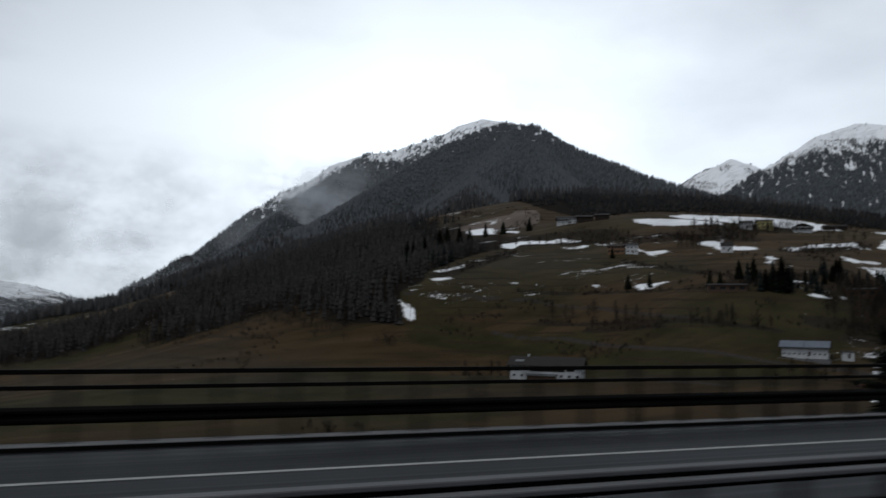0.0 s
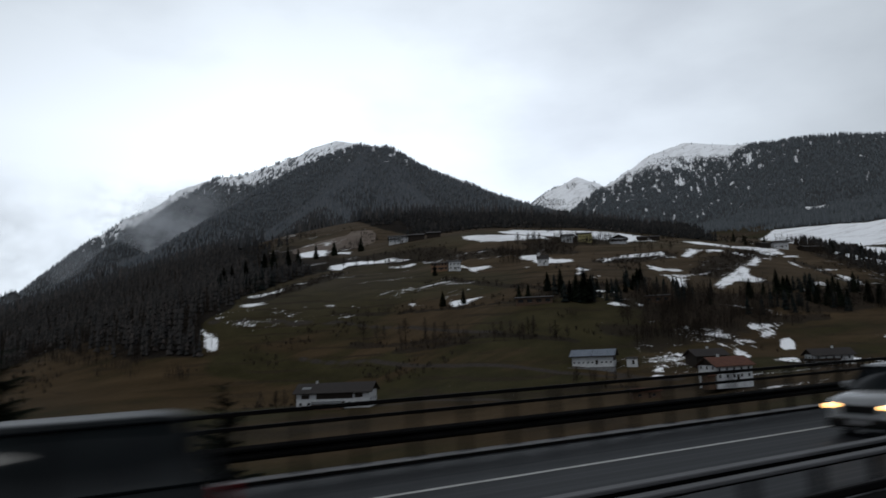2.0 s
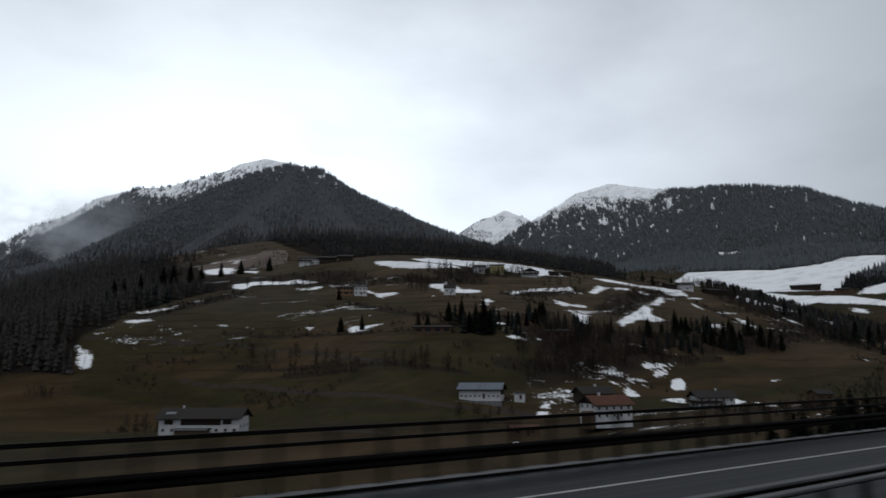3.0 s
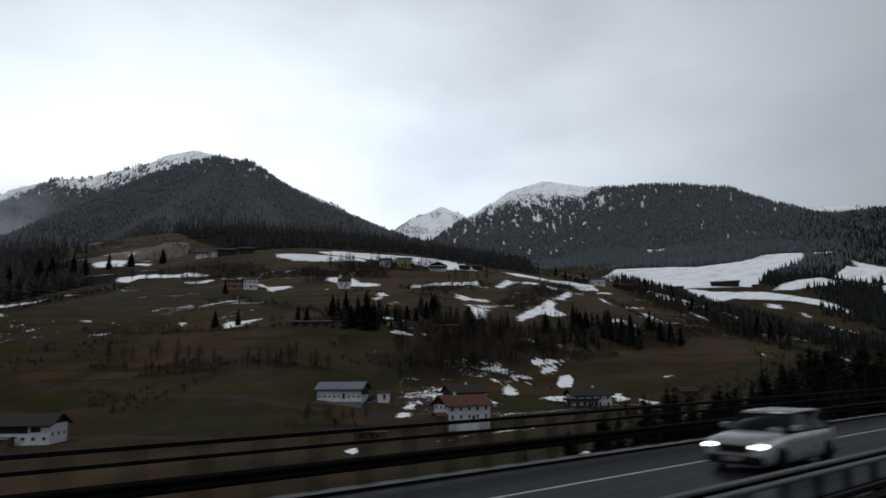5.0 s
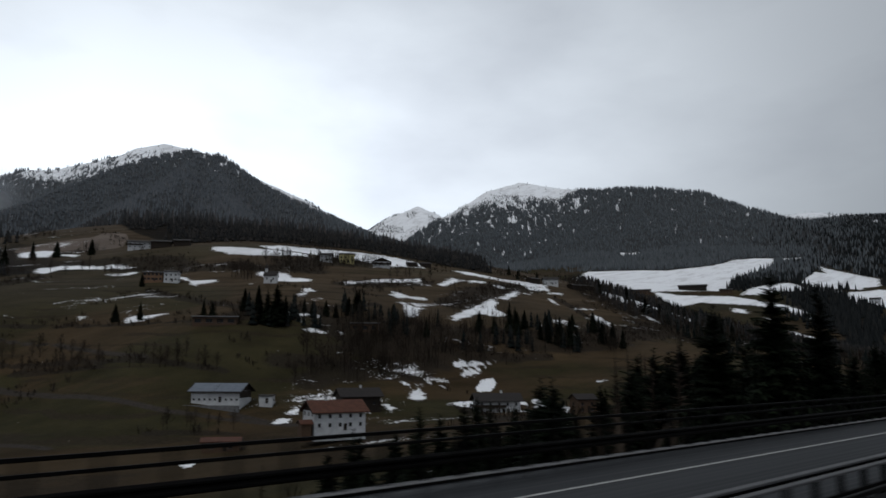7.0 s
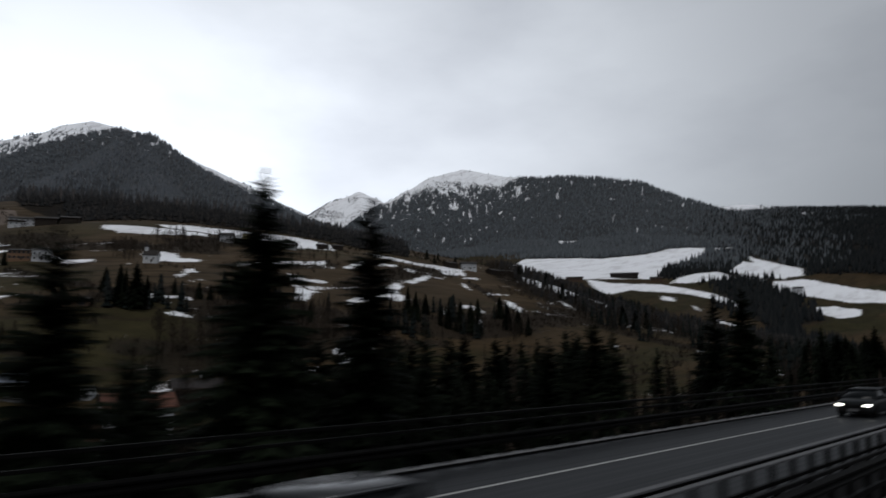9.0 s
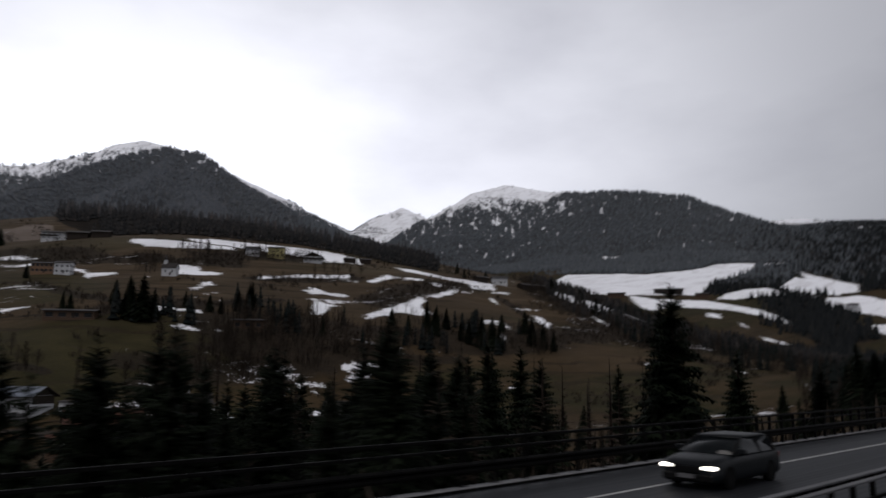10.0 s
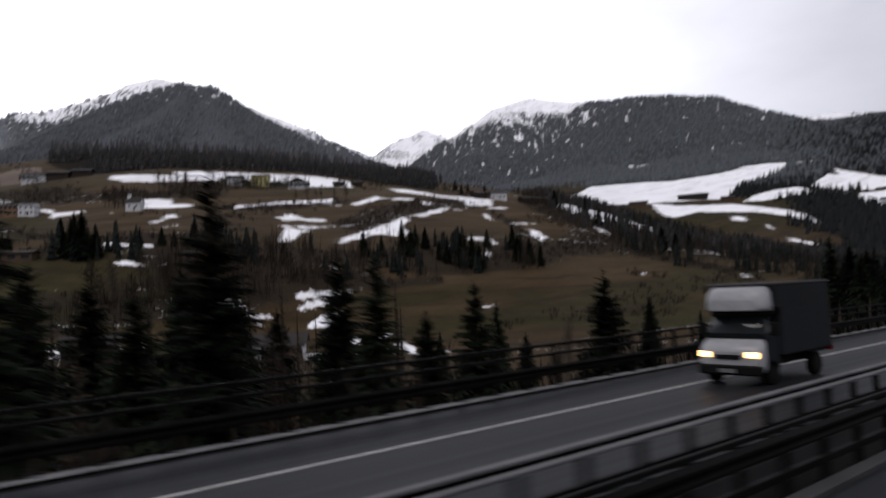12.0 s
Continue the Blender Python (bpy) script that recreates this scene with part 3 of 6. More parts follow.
thicket(3.2, (244, 250), (266, 231))
thicket(4.0, (355, 388), (400, 382), (448, 397))
thicket(6.3, (686, 433), (657, 367), (641, 330))
thicket(5.3, (332, 500), (344, 414), (363, 363))

# thin woods of spruce and bare trees between the terraces
thin_wood(6.0, (417, 368), (445, 362), (469, 350), (533, 366), (593, 351), (614, 319), (564, 279), (531, 293), (482, 305), (449, 297), (414, 309), (404, 337))
thin_wood(6.0, (774, 373), (1382, 696), (897, 327), (896, 267), (701, 180), (714, 216), (698, 263), (665, 295))
thin_wood(6.0, (355, 410), (395, 397), (428, 385), (410, 345), (390, 336), (352, 346), (328, 360))

# farm tracks
farm_track(2.3, (186, 431), (218, 397), (236, 330), (258, 273))
farm_track(2.3, (258, 273), (274, 248), (287, 232))
farm_track(2.3, (170, 300), (190, 284), (214, 251))
farm_track(2.3, (277, 257), (284, 239), (291, 229))
farm_track(2.3, (192, 476), (224, 462), (255, 417), (276, 346))
farm_track(2.3, (146, 499), (190, 480), (226, 460))

# green meadows, the cleared field and leafless groves
meadow(46.0, (238, 563), (290, 519), (340, 460))
meadow(22.3, (281, 345), (308, 312), (344, 304))
meadow(20.9, (203, 335), (228, 277), (243, 250))
meadow(53.6, (204, 525), (284, 523))
meadow(14.4, (149, 442), (220, 386))
meadow(44.2, (1591, 819), (1582, 692))
grove(19.5, (376, 316), (405, 303), (459, 308))
grove(11.7, (401, 356), (450, 351), (489, 333))
grove(14.1, (378, 337), (439, 350), (482, 342))
grove(15.7, (482, 342), (509, 316), (561, 308))
grove(13.1, (325, 280), (364, 289), (388, 281))
grove(60.0, (121, 747), (168, 705), (247, 802))
grove(60.0, (205, 830), (308, 812))
grove(18.0, (295, 733), (327, 687), (365, 654))
grove(48.4, (787, 433), (777, 358), (798, 302))
grove(5.7, (545, 365), (559, 336), (601, 323))
grove(60.0, (-67, 771), (41, 714))
grove(17.9, (438, 544), (473, 528))
grove(26.6, (533, 560), (595, 586))
wood(26.0, (580, 100), (722, 159))
wood(60.0, (900, 230), (1200, 330))
dark_wood(12.0, (434, 870), (462, 737), (518, 725), (577, 711), (647, 699), (667, 623), (677, 577), (709, 539), (853, 701), (810, 748), (791, 799), (758, 884), (672, 905), (598, 926), (527, 943), (483, 1081))
dark_wood(20.0, (1751, 810), (1917, 870), (2073, 887), (2197, 881), (2418, 928), (2385, 835), (2048, 706), (1932, 677), (2005, 757), (2022, 806), (1864, 803))
dark_wood(20.0, (1816, 637), (1791, 543), (1667, 453), (1234, 323), (1322, 398), (1512, 497))
glade(45.2, (329, 839), (365, 824), (407, 825), (419, 838))
glade(60.0, (303, 747), (329, 696), (375, 651))


def forest_at(x, y, h):
    """How thickly wood grows: the mountain flanks, and the woods of the slope."""
    up = mountains(x, y) - valley_sheet(x, y)
    flank = np.clip(np.where((x > 1000) & (x < 1950) & (y < 1500), 0.15, 0.5) + up / 60 + fbm(x, y, 160, 3, 8) * 0.25, 0, 1)
    return np.maximum.reduce([flank * (covered(PATCHES, x, y) < 0.4), laid(WOODS, x, y), covered(DARK_WOODS, x, y)]) * (1 - covered(OPEN, x, y))


def summit_snow(x, y, h):
    """The open snow of the heights: 1 on the bare tops, falling to 0 in the forest below."""
    east = (x > 2450) & (y > 1200)
    line = np.where(east, 955 - np.clip((y - 2550) / 400, 0, 1) * 130 + np.clip((2500 - y) / 250, 0, 1) * 400, 1015.0)
    line = np.where((x > 2500) & (y > 3150), 640.0, line)
    line = np.where((y > 3650) & (x > 1700) & (x < 2400), 760.0, line)
    line = np.where((y > 4050) & (x < 1500), 930.0, line)
    line = np.where((x < 1900) & (y < 3330), 1060.0, line)
    line = np.where(x > 3700, 800.0, line)
    line = np.where((x < -300) & (y > 3000), 70.0, line)
    return np.clip(0.5 + (h - line + fbm(x, y, 260, 4, 9) * 70 + fbm(x, y, 60, 3, 10) * 45) / 130, 0, 1)


def dusting(x, y, h):
    """How much snow lies in lanes between the trees: more towards the tops, most on the eastern mountain."""
    east = np.clip((h - 380) / 560, 0, 1) * np.clip((y - 1300) / 1300, 0.42, 1) * 0.31
    peak = np.clip((h - 760) / 220, 0, 1) * 0.2
    shoulder = np.clip((h - 700) / 200, 0, 1) * np.clip((x - 500) / 500, 0.4, 1) * 0.4
    behind = np.clip((h - 550) / 250, 0, 1) * 0.42
    west = np.where(y > 4050, behind, np.where(y > 3340, shoulder, peak * (y > 2600)))
    up = np.where(x > 2300, east, west)
    return np.clip(up + fbm(x, y, 320, 3, 24) * 0.06 * (up > 0.01), 0, 1)


def lanes(x, y, h):
    """Avalanche lanes and clearings that run down the flanks: above 0.62 where no tree stands."""
    r, a = np.hypot(x - 130, y + 12), np.arctan2(y + 12, x - 130)
    return fbm(a * 3300, r * 0.25, 13, 3, 21) + dusting(x, y, h) * 1.75


def snow_at(x, y, h):
    """Lying snow: the drifts of the fields, and the heights."""
    worn_through = (np.clip(fbm(x * 0.6, y * 1.5, 26, 3, 41) - 0.1, 0, 1) * 0.7 + 0.05) * (np.hypot(x, y) < 1100)
    along, across = 0.9 * x - 0.43 * y, 0.43 * x + 0.9 * y
    scraps = np.clip(0.1 + fbm(along * 0.45, across * 1.25, 20, 4, 22) * 0.68, 0, 0.6) * ((laid(THICKETS, x, y) > 0.35) | (laid(GROVES, x, y) > 0.4) | (fbm(x, y, 150, 2, 23) > 0.25)) * ((h > -16) | (x > 235)) * (x < 1000) * (y > 24)
    return np.maximum.reduce([covered(PATCHES, x, y) * 1.12 - worn_through * 0.9, scraps, summit_snow(x, y, h), np.clip(0.5 + (lanes(x, y, h) - 0.66) * 2.2, 0, 0.74) * (np.hypot(x, y) > 1900) * (dusting(x, y, h) > 0.03)])


def build_ground():
    cx, cy = 130.0, -12.0
    # fine where the valley opens, coarse behind the road
    ang = np.concatenate([np.arange(-62, -5, 3.0), np.arange(-5, 10, 0.22), np.arange(10, 96, 0.15), np.arange(96, 122, 0.24), np.arange(122, 298, 4.0)])
    ang = np.radians(ang)
    rad = np.concatenate([[0.0], np.geomspace(12, 1000, 330), np.arange(1018, 4890, 18.0)])
    a, r = np.meshgrid(ang, rad)
    x, y = cx + r * np.cos(a), cy + r * np.sin(a)
    z = height(x, y)
    na, nr = len(ang), len(rad)
    me = bpy.data.meshes.new("ground")
    i, j = np.meshgrid(np.arange(nr - 1), np.arange(na), indexing="ij")
    k = (j + 1) % na
    quads = np.stack([i * na + j, (i + 1) * na + j, (i + 1) * na + k, i * na + k], -1).reshape(-1, 4)
    me.vertices.add(na * nr)
    me.vertices.foreach_set("co", np.stack([x, y, z], -1).ravel())
    me.loops.add(quads.size)
    me.loops.foreach_set("vertex_index", quads.ravel().astype(np.int32))
    me.polygons.add(len(quads))
    me.polygons.foreach_set("loop_start", np.arange(0, quads.size, 4, dtype=np.int32))
    me.update(calc_edges=True)
    me.validate()
    me.polygons.foreach_set("use_smooth", np.ones(len(me.polygons), dtype=bool))
    # the last mask grows with distance from the road, as haze would
    for name, value in (("forest", forest_at(x, y, z)), ("brush", np.maximum(laid(THICKETS, x, y), laid(GROVES, x, y) * 0.9)), ("snow", snow_at(x, y, z)), ("track", laid(TRACKS, x, y)),
                        ("dry", np.clip(0.5 + 0.4 * np.clip((x - 330) / 90, 0, 1) * (x < 1200) + fbm(x, y, 110, 3, 11) * 1.1 - np.clip(laid(MEADOWS, x, y) * 2 - 0.6, 0, 1), 0, 1)),
                        ("stubble", covered(FIELDS, x, y)), ("pale", np.clip((z + 15) / 115, 0, 1) * (x < 1100)), ("dust", dusting(x, y, z)), ("far_haze", np.clip((np.hypot(x, y) - 900) / 1700, 0, 1) * np.clip((z - 100) / 500, 0.25, 1) * np.clip((np.degrees(np.arctan2(y + 12, x - 130)) - 10) / 14, 0.1, 1))):
        at = me.attributes.new(name, "FLOAT", "POINT")
        at.data.foreach_set("value", value.ravel().astype(np.float32))
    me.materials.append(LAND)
    return tagged(new("ground", me), "brown winter meadows, woodland and snow patches of an alpine valley", "ground", kind="structure")


build_ground()


# ---------------------------------------------------------------- the motorway
X0, X1 = -160.0, 700.0


def road_slab(name, y0, y1, label):
    bm = prism([(y0, -0.9), (y1, -0.9), (y1, 0.0), (y0, 0.0)], X0, X1)
    return tagged(part(name, bm, ASPHALT), label, "road", kind="structure")


road_slab("road", 5.95, 14.70, "wet dark asphalt carriageway of the oncoming traffic")
road_slab("road", -6.2, 4.3, "wet dark asphalt carriageway under the coach")


def road_line(y0, y1, x0, x1):
    return tagged(part("road_marking", prism([(y0, 0.004), (y1, 0.004), (y1, 0.009), (y0, 0.009)], x0, x1), PAINT_LINE), "worn white edge line on wet asphalt", "marking", kind="structure")


road_line(11.9, 12.04, X0, X1)
road_line(3.45, 3.6, X0, X1)
for y0, y1, lab in ((14.70, 15.1, "pale concrete kerb along the outer barrier"), (5.7, 5.95, "concrete kerb of the median, darkened for the window's tint"), (4.3, 4.55, "concrete kerb of the median, darkened for the window's tint")):
    tagged(part("kerb", prism([(y0, -0.9), (y1, -0.9), (y1, 0.09), (y0 + 0.02, 0.09), (y0, 0.075)], X0, X1), CONCRETE if y0 > 10 else DIMMED_CONCRETE), lab, "kerb", kind="structure")
# thin dark strip added to paint in the shade of the kerb's face
tagged(part("kerb_edge", prism([(14.685, 0.004), (14.70, 0.004), (14.70, 0.078), (14.685, 0.072)], X0, X1), RUSTED), "dark strip added on the kerb face for its shade", "kerb", kind="structure")


def barrier(y, rails, beams, post_top, label, side, spacing=1.33, base=0.0):
    """A steel barrier: posts, a pressed beam, and bars over it."""
    thing = empty("crash_barrier", label, "barrier", at=(0, y, base))
    for z, r in rails:
        part("top_rail", boxes((X0, X1, -r, r, z - 2 * r, z), bevel=0.012), RUSTED, thing)
    for z0, z1 in beams:
        h = z1 - z0
        w = [(0, z0), (-0.08, z0 + 0.18 * h), (-0.08, z0 + 0.32 * h), (0, z0 + 0.5 * h), (-0.08, z0 + 0.68 * h), (-0.08, z0 + 0.82 * h), (0, z1), (0.012, z1), (0.012, z0)]
        part("guard_beam", prism([(side * (a - 0.06), b) for a, b in w], X0, X1), RUSTED, thing)
    bm = boxes((-0.05, 0.05, -0.045, 0.07, -0.1, post_top), bevel=0.008)
    box(bm, -0.09, 0.09, -0.09, 0.12, -0.09, -0.05)
    first = part("post", bm, RUSTED, thing)
    first.location.x = -10.0
    for i in range(1, 280):
        p = new("post", first.data)
        p.parent, p.location = thing, (-10 + i * spacing, 0, 0)
    return thing


barrier(15.0, [(1.40 - 0.16, 0.045), (1.11 - 0.16, 0.04)], [(0.27, 0.58)], 1.24, "dark steel bridge barrier with two bars above the beam", 1, base=0.16)
barrier(6.3, [(0.42, 0.045)], [(0.74, 0.91)], 0.93, "dark steel median barrier beside the oncoming lane", -1)
barrier(4.75, [(1.0, 0.04), (0.34, 0.06)], [(0.60, 0.90)], 0.97, "dark steel median barrier beside the coach lane", 1)
# caps paler than the beams: the sky light on the barrier's top is painted in
for y0, z0 in ((6.36, 0.97), (6.12, 0.90)):
    tagged(part("cap_rail", boxes((X0, X1, y0 - 0.08, y0 + 0.08, z0 - 0.05, z0), bevel=0.01), CAP), "flat steel cap rail on the median barrier, paled for sky light", "rail", kind="structure")


# ---------------------------------------------------------------- woods of the flanks, past counting
def forest_material(name, dark, mid, light, brown):
    m = Nodes(name)
    geo = m.add("ShaderNodeNewGeometry")
    tone = m.ramp(geo.outputs["Random Per Island"], (0.0, dark), (0.45, mid), (0.8, light), (1.0, brown))
    grain = m.noise(0.5, 3)
    color = m.mix(m.step(grain, 0.3, 0.75), m.mix(0.5, tone, tuple(c * 0.4 for c in dark)), tone)
    return m.finish(color, 0.9, shine=0.02)


# far conifers paled and blued in colour to stand in for aerial haze
FAR_NEEDLES = forest_material("hazed_far_conifers", (0.070, 0.079, 0.089), (0.090, 0.101, 0.112), (0.110, 0.122, 0.133), (0.130, 0.139, 0.149))
FLANK_NEEDLES = forest_material("hazed_flank_conifers", (0.076, 0.084, 0.096), (0.092, 0.102, 0.115), (0.108, 0.116, 0.128), (0.120, 0.121, 0.124))
SHOULDER_NEEDLES = forest_material("hazed_shoulder_conifers", (0.10, 0.112, 0.125), (0.125, 0.138, 0.152), (0.15, 0.162, 0.176), (0.175, 0.183, 0.19))
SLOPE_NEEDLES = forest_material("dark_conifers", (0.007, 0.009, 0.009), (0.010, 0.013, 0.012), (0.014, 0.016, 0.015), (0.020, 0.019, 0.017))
CREST_NEEDLES = forest_material("brown_grey_conifers", (0.018, 0.019, 0.020), (0.026, 0.026, 0.026), (0.034, 0.032, 0.031), (0.045, 0.040, 0.037))
LARCH_WOOD = forest_material("brown_larch_wood", (0.027, 0.027, 0.027), (0.036, 0.034, 0.033), (0.044, 0.040, 0.038), (0.054, 0.047, 0.043))
rng = np.random.default_rng(7)


def scatter(name, count, r0, r1, a0, a1, tall, sides, keep, label, look_of, tiers=1, girth=(0.13, 0.2)):
    """Small conifers strewn over a sector of the land, joined into one sheet of wood."""
    a = np.radians(rng.uniform(a0, a1, count))
    r = np.sqrt(rng.uniform(r0 * r0, r1 * r1, count))
    x, y = 130 + r * np.cos(a), -12 + r * np.sin(a)
    h = height(x, y)
    ok = keep(x, y, h)
    x, y, h = x[ok], y[ok], h[ok]
    n = len(x)
    if n == 0:
        return None
    top = rng.uniform(tall[0], tall[1], n) * (1 - 0.4 * summit_snow(x, y, h))
    wide = top * rng.uniform(girth[0], girth[1], n)
    turn = rng.uniform(0, 6.28, n)
    ring = turn[:, None] + np.arange(sides) * 2 * math.pi / sides
    cones = []
    for t in range(tiers):
        f, g = t / tiers, min(1.0, (t + 1.6) / tiers)
        jag = rng.uniform(0.6, 1.25, (n, sides))
        w = (wide * (1 - f) ** 0.9)[:, None] * jag
        low = np.stack([x[:, None] + w * np.cos(ring + t), y[:, None] + w * np.sin(ring + t), h[:, None] + top[:, None] * (f + rng.uniform(-0.02, 0.12, (n, sides)) / tiers ** 0.5)], -1)
        tip = np.stack([x + rng.normal(0, 0.25, n), y + rng.normal(0, 0.25, n), h + top * g], -1)[:, None]
        cones.append(np.concatenate([low, tip], 1))
    verts = np.stack(cones, 1).reshape(-1, 3)
    n = n * tiers
    base = (np.arange(n) * (sides + 1))[:, None]
    i = np.arange(sides)
    tris = np.stack([base + i, base + (i + 1) % sides, np.broadcast_to(base + sides, (n, sides))], -1).reshape(-1, 3)
    me = bpy.data.meshes.new(name)
    me.vertices.add(len(verts))
    me.vertices.foreach_set("co", verts.ravel())
    me.loops.add(tris.size)
    me.loops.foreach_set("vertex_index", tris.ravel().astype(np.int32))
    me.polygons.add(len(tris))
    me.polygons.foreach_set("loop_start", np.arange(0, tris.size, 3, dtype=np.int32))
    me.update(calc_edges=True)
    me.polygons.foreach_set("use_smooth", np.ones(len(me.polygons), dtype=bool))
    me.materials.append(look_of)
    return tagged(new(name, me), label, "forest", kind="stuff")


def on_flank(x, y, h):
    f = forest_at(x, y, h)
    top = summit_snow(x, y, h)
    thick = np.clip(1.2 - 1.35 * top, np.where(y > 3150, 0.07, 0.02), 1) * np.where((lanes(x, y, h) > 0.6) & (top < 0.75), 0.2, 1) * np.where(y + x < 1900, np.clip(f * 3.2 - 1.3, 0, 1), np.clip(f * 1.6 - 0.3, 0, 1))
    thick = np.where((x < -300) & (y > 3000), thick * 0.35, thick)
    crags = (x > 2700) & (y > 3250)
    thick = np.where(crags, np.where(fbm(x, y, 90, 3, 51) > 0.08, 0.9, 0.02), thick)
    thick = thick * np.where((covered(PATCHES, x, y) > 0.45) | (laid(TRACKS, x, y) > 0.45) | (laid(GLADES, x, y) > 0.5) | (y < 45), 0, 1)
    return rng.uniform(0, 1, len(x)) < thick * np.clip(1.25 + fbm(x, y, 90, 3, 14) * 0.7, 0.2, 1)


def bearing_fade(x, y):
    """Share of haze-paled trees by bearing: 0 on the near spur, 1 on the eastern mountain behind it."""
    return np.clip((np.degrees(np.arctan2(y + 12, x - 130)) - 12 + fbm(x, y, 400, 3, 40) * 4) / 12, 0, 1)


scatter("far_forest", 86000, 2000, 4760, 9, 57, (12, 22), 5, lambda x, y, h: on_flank(x, y, h) & (rng.uniform(0, 1, len(x)) < bearing_fade(x, y)), "conifer forest on the eastern mountain, paled for haze", FAR_NEEDLES)
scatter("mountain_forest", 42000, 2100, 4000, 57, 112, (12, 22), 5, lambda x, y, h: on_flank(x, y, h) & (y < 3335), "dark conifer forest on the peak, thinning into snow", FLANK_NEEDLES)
scatter("shoulder_forest", 26000, 3000, 4500, 57, 112, (12, 22), 5, lambda x, y, h: on_flank(x, y, h) & (y >= 3335), "conifer forest on the shoulder behind the peak, greyed for haze", SHOULDER_NEEDLES)
# the nearer flank has a weaker haze tone in its colour
scatter("flank_forest", 30000, 1000, 1900, 36, 112, (14, 24), 5, on_flank, "dark spruce and larch forest below the peak", forest_material("lightly_hazed_conifers", (0.030, 0.032, 0.035), (0.041, 0.042, 0.044), (0.052, 0.050, 0.050), (0.068, 0.060, 0.056)))
scatter("upper_flank_forest", 16000, 1700, 2150, 36, 112, (13, 23), 5, on_flank, "spruce forest on the middle of the mountain, paled for haze", FLANK_NEEDLES)
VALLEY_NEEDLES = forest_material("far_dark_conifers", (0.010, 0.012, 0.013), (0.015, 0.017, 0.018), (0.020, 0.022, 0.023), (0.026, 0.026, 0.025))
scatter("valley_forest", 12000, 1000, 2100, 2, 36, (14, 24), 5, on_flank, "dark spruce woods between the snowy fields up the valley", VALLEY_NEEDLES)
# spur trees keep a dark colour, in part for the coach window's tint
scatter("spur_forest", 36000, 2000, 4500, 3, 26, (12, 22), 5, lambda x, y, h: on_flank(x, y, h) & (rng.uniform(0, 1, len(x)) > bearing_fade(x, y)), "dark conifer forest on the spur up the valley", VALLEY_NEEDLES)
scatter("slope_wood", 5500, 150, 640, 0, 86, (9, 19), 6, on_flank, "dark spruce and larch wood on the slope", SLOPE_NEEDLES, 4, (0.15, 0.24))
scatter("terrace_wood", 16000, 240, 900, 8, 62, (6, 15), 7, lambda x, y, h: (covered(THIN_WOODS, x, y) > 0.5) & (fbm(x, y, 26, 2, 71) > 0.05) & (covered(PATCHES, x, y) < 0.4) & (rng.uniform(0, 1, len(x)) < 0.5), "small dark spruces standing thinly between the terraces", SLOPE_NEEDLES, 5, (0.15, 0.23))
scatter("crest_wood", 9500, 640, 1010, 0, 86, (8, 15), 6, on_flank, "brown-grey larch and spruce wood behind the upper fields", CREST_NEEDLES, 3, (0.15, 0.23))
scatter("larch_wood", 11000, 455, 1250, 82, 116, (10, 19), 6, on_flank, "brown larch wood with dark spruces on the lower slope", LARCH_WOOD, 5, (0.11, 0.17))


def brushwood(name, count, r0, r1, a0, a1, keep, label, low=1.2, high=4.2, splay=0.75, k=9, girth=0.03):
    """Leafless shrubs: fans of twigs standing on the land, joined into one."""
    a = np.radians(rng.uniform(a0, a1, count))
    r = np.sqrt(rng.uniform(r0 * r0, r1 * r1, count))
    x, y = 130 + r * np.cos(a), -12 + r * np.sin(a)
    h = height(x, y)
    ok = keep(x, y)
    x, y, h = x[ok], y[ok], h[ok]
    n = len(x)
    size = rng.uniform(low, high, n)[:, None]
    turn = rng.uniform(0, 6.283, (n, k))
    lean = rng.uniform(0.05, splay, (n, k))
    tall = size * rng.uniform(0.6, 1.2, (n, k))
    foot = np.stack([x[:, None] + rng.normal(0, 0.2, (n, k)) * size, y[:, None] + rng.normal(0, 0.2, (n, k)) * size, np.broadcast_to(h[:, None] - 0.15, (n, k))], -1)
    tip = foot + np.stack([np.cos(turn) * lean * tall, np.sin(turn) * lean * tall, tall], -1)
    side = np.stack([-np.sin(turn), np.cos(turn), 0 * turn], -1) * (0.04 + girth * size[..., None])
    verts = np.stack([foot, foot * 0.4 + tip * 0.6 + side, tip, foot * 0.45 + tip * 0.55 - side], 2).reshape(-1, 3)
    m = n * k
    tris = (np.arange(m) * 4)[:, None, None] + np.array([[0, 1, 2], [0, 2, 3]])
    tris = tris.reshape(-1, 3)
    me = bpy.data.meshes.new(name)
    me.vertices.add(len(verts))
    me.vertices.foreach_set("co", verts.ravel())
    me.loops.add(tris.size)
    me.loops.foreach_set("vertex_index", tris.ravel().astype(np.int32))
    me.polygons.add(len(tris))
    me.polygons.foreach_set("loop_start", np.arange(0, tris.size, 3, dtype=np.int32))
    me.update(calc_edges=True)
    me.materials.append(forest_material("bare_brushwood", (0.0144, 0.012, 0.0096), (0.0272, 0.0216, 0.0168), (0.0416, 0.0336, 0.0272), (0.06, 0.048, 0.0376)))
    return tagged(new(name, me), label, "shrubs", kind="stuff")


def in_thickets(x, y):
    t = laid(THICKETS, x, y)
    loose = (fbm(x, y, 45, 3, 31) > 0.38) * 0.4
    return (rng.uniform(0, 1, len(x)) < np.maximum(np.clip(t * 1.6 - 0.55, 0, 1), loose)) & (y > 40)


brushwood("hillside_shrubs", 60000, 120, 950, 2, 112, in_thickets, "leafless brown shrubs along the hedges and banks")
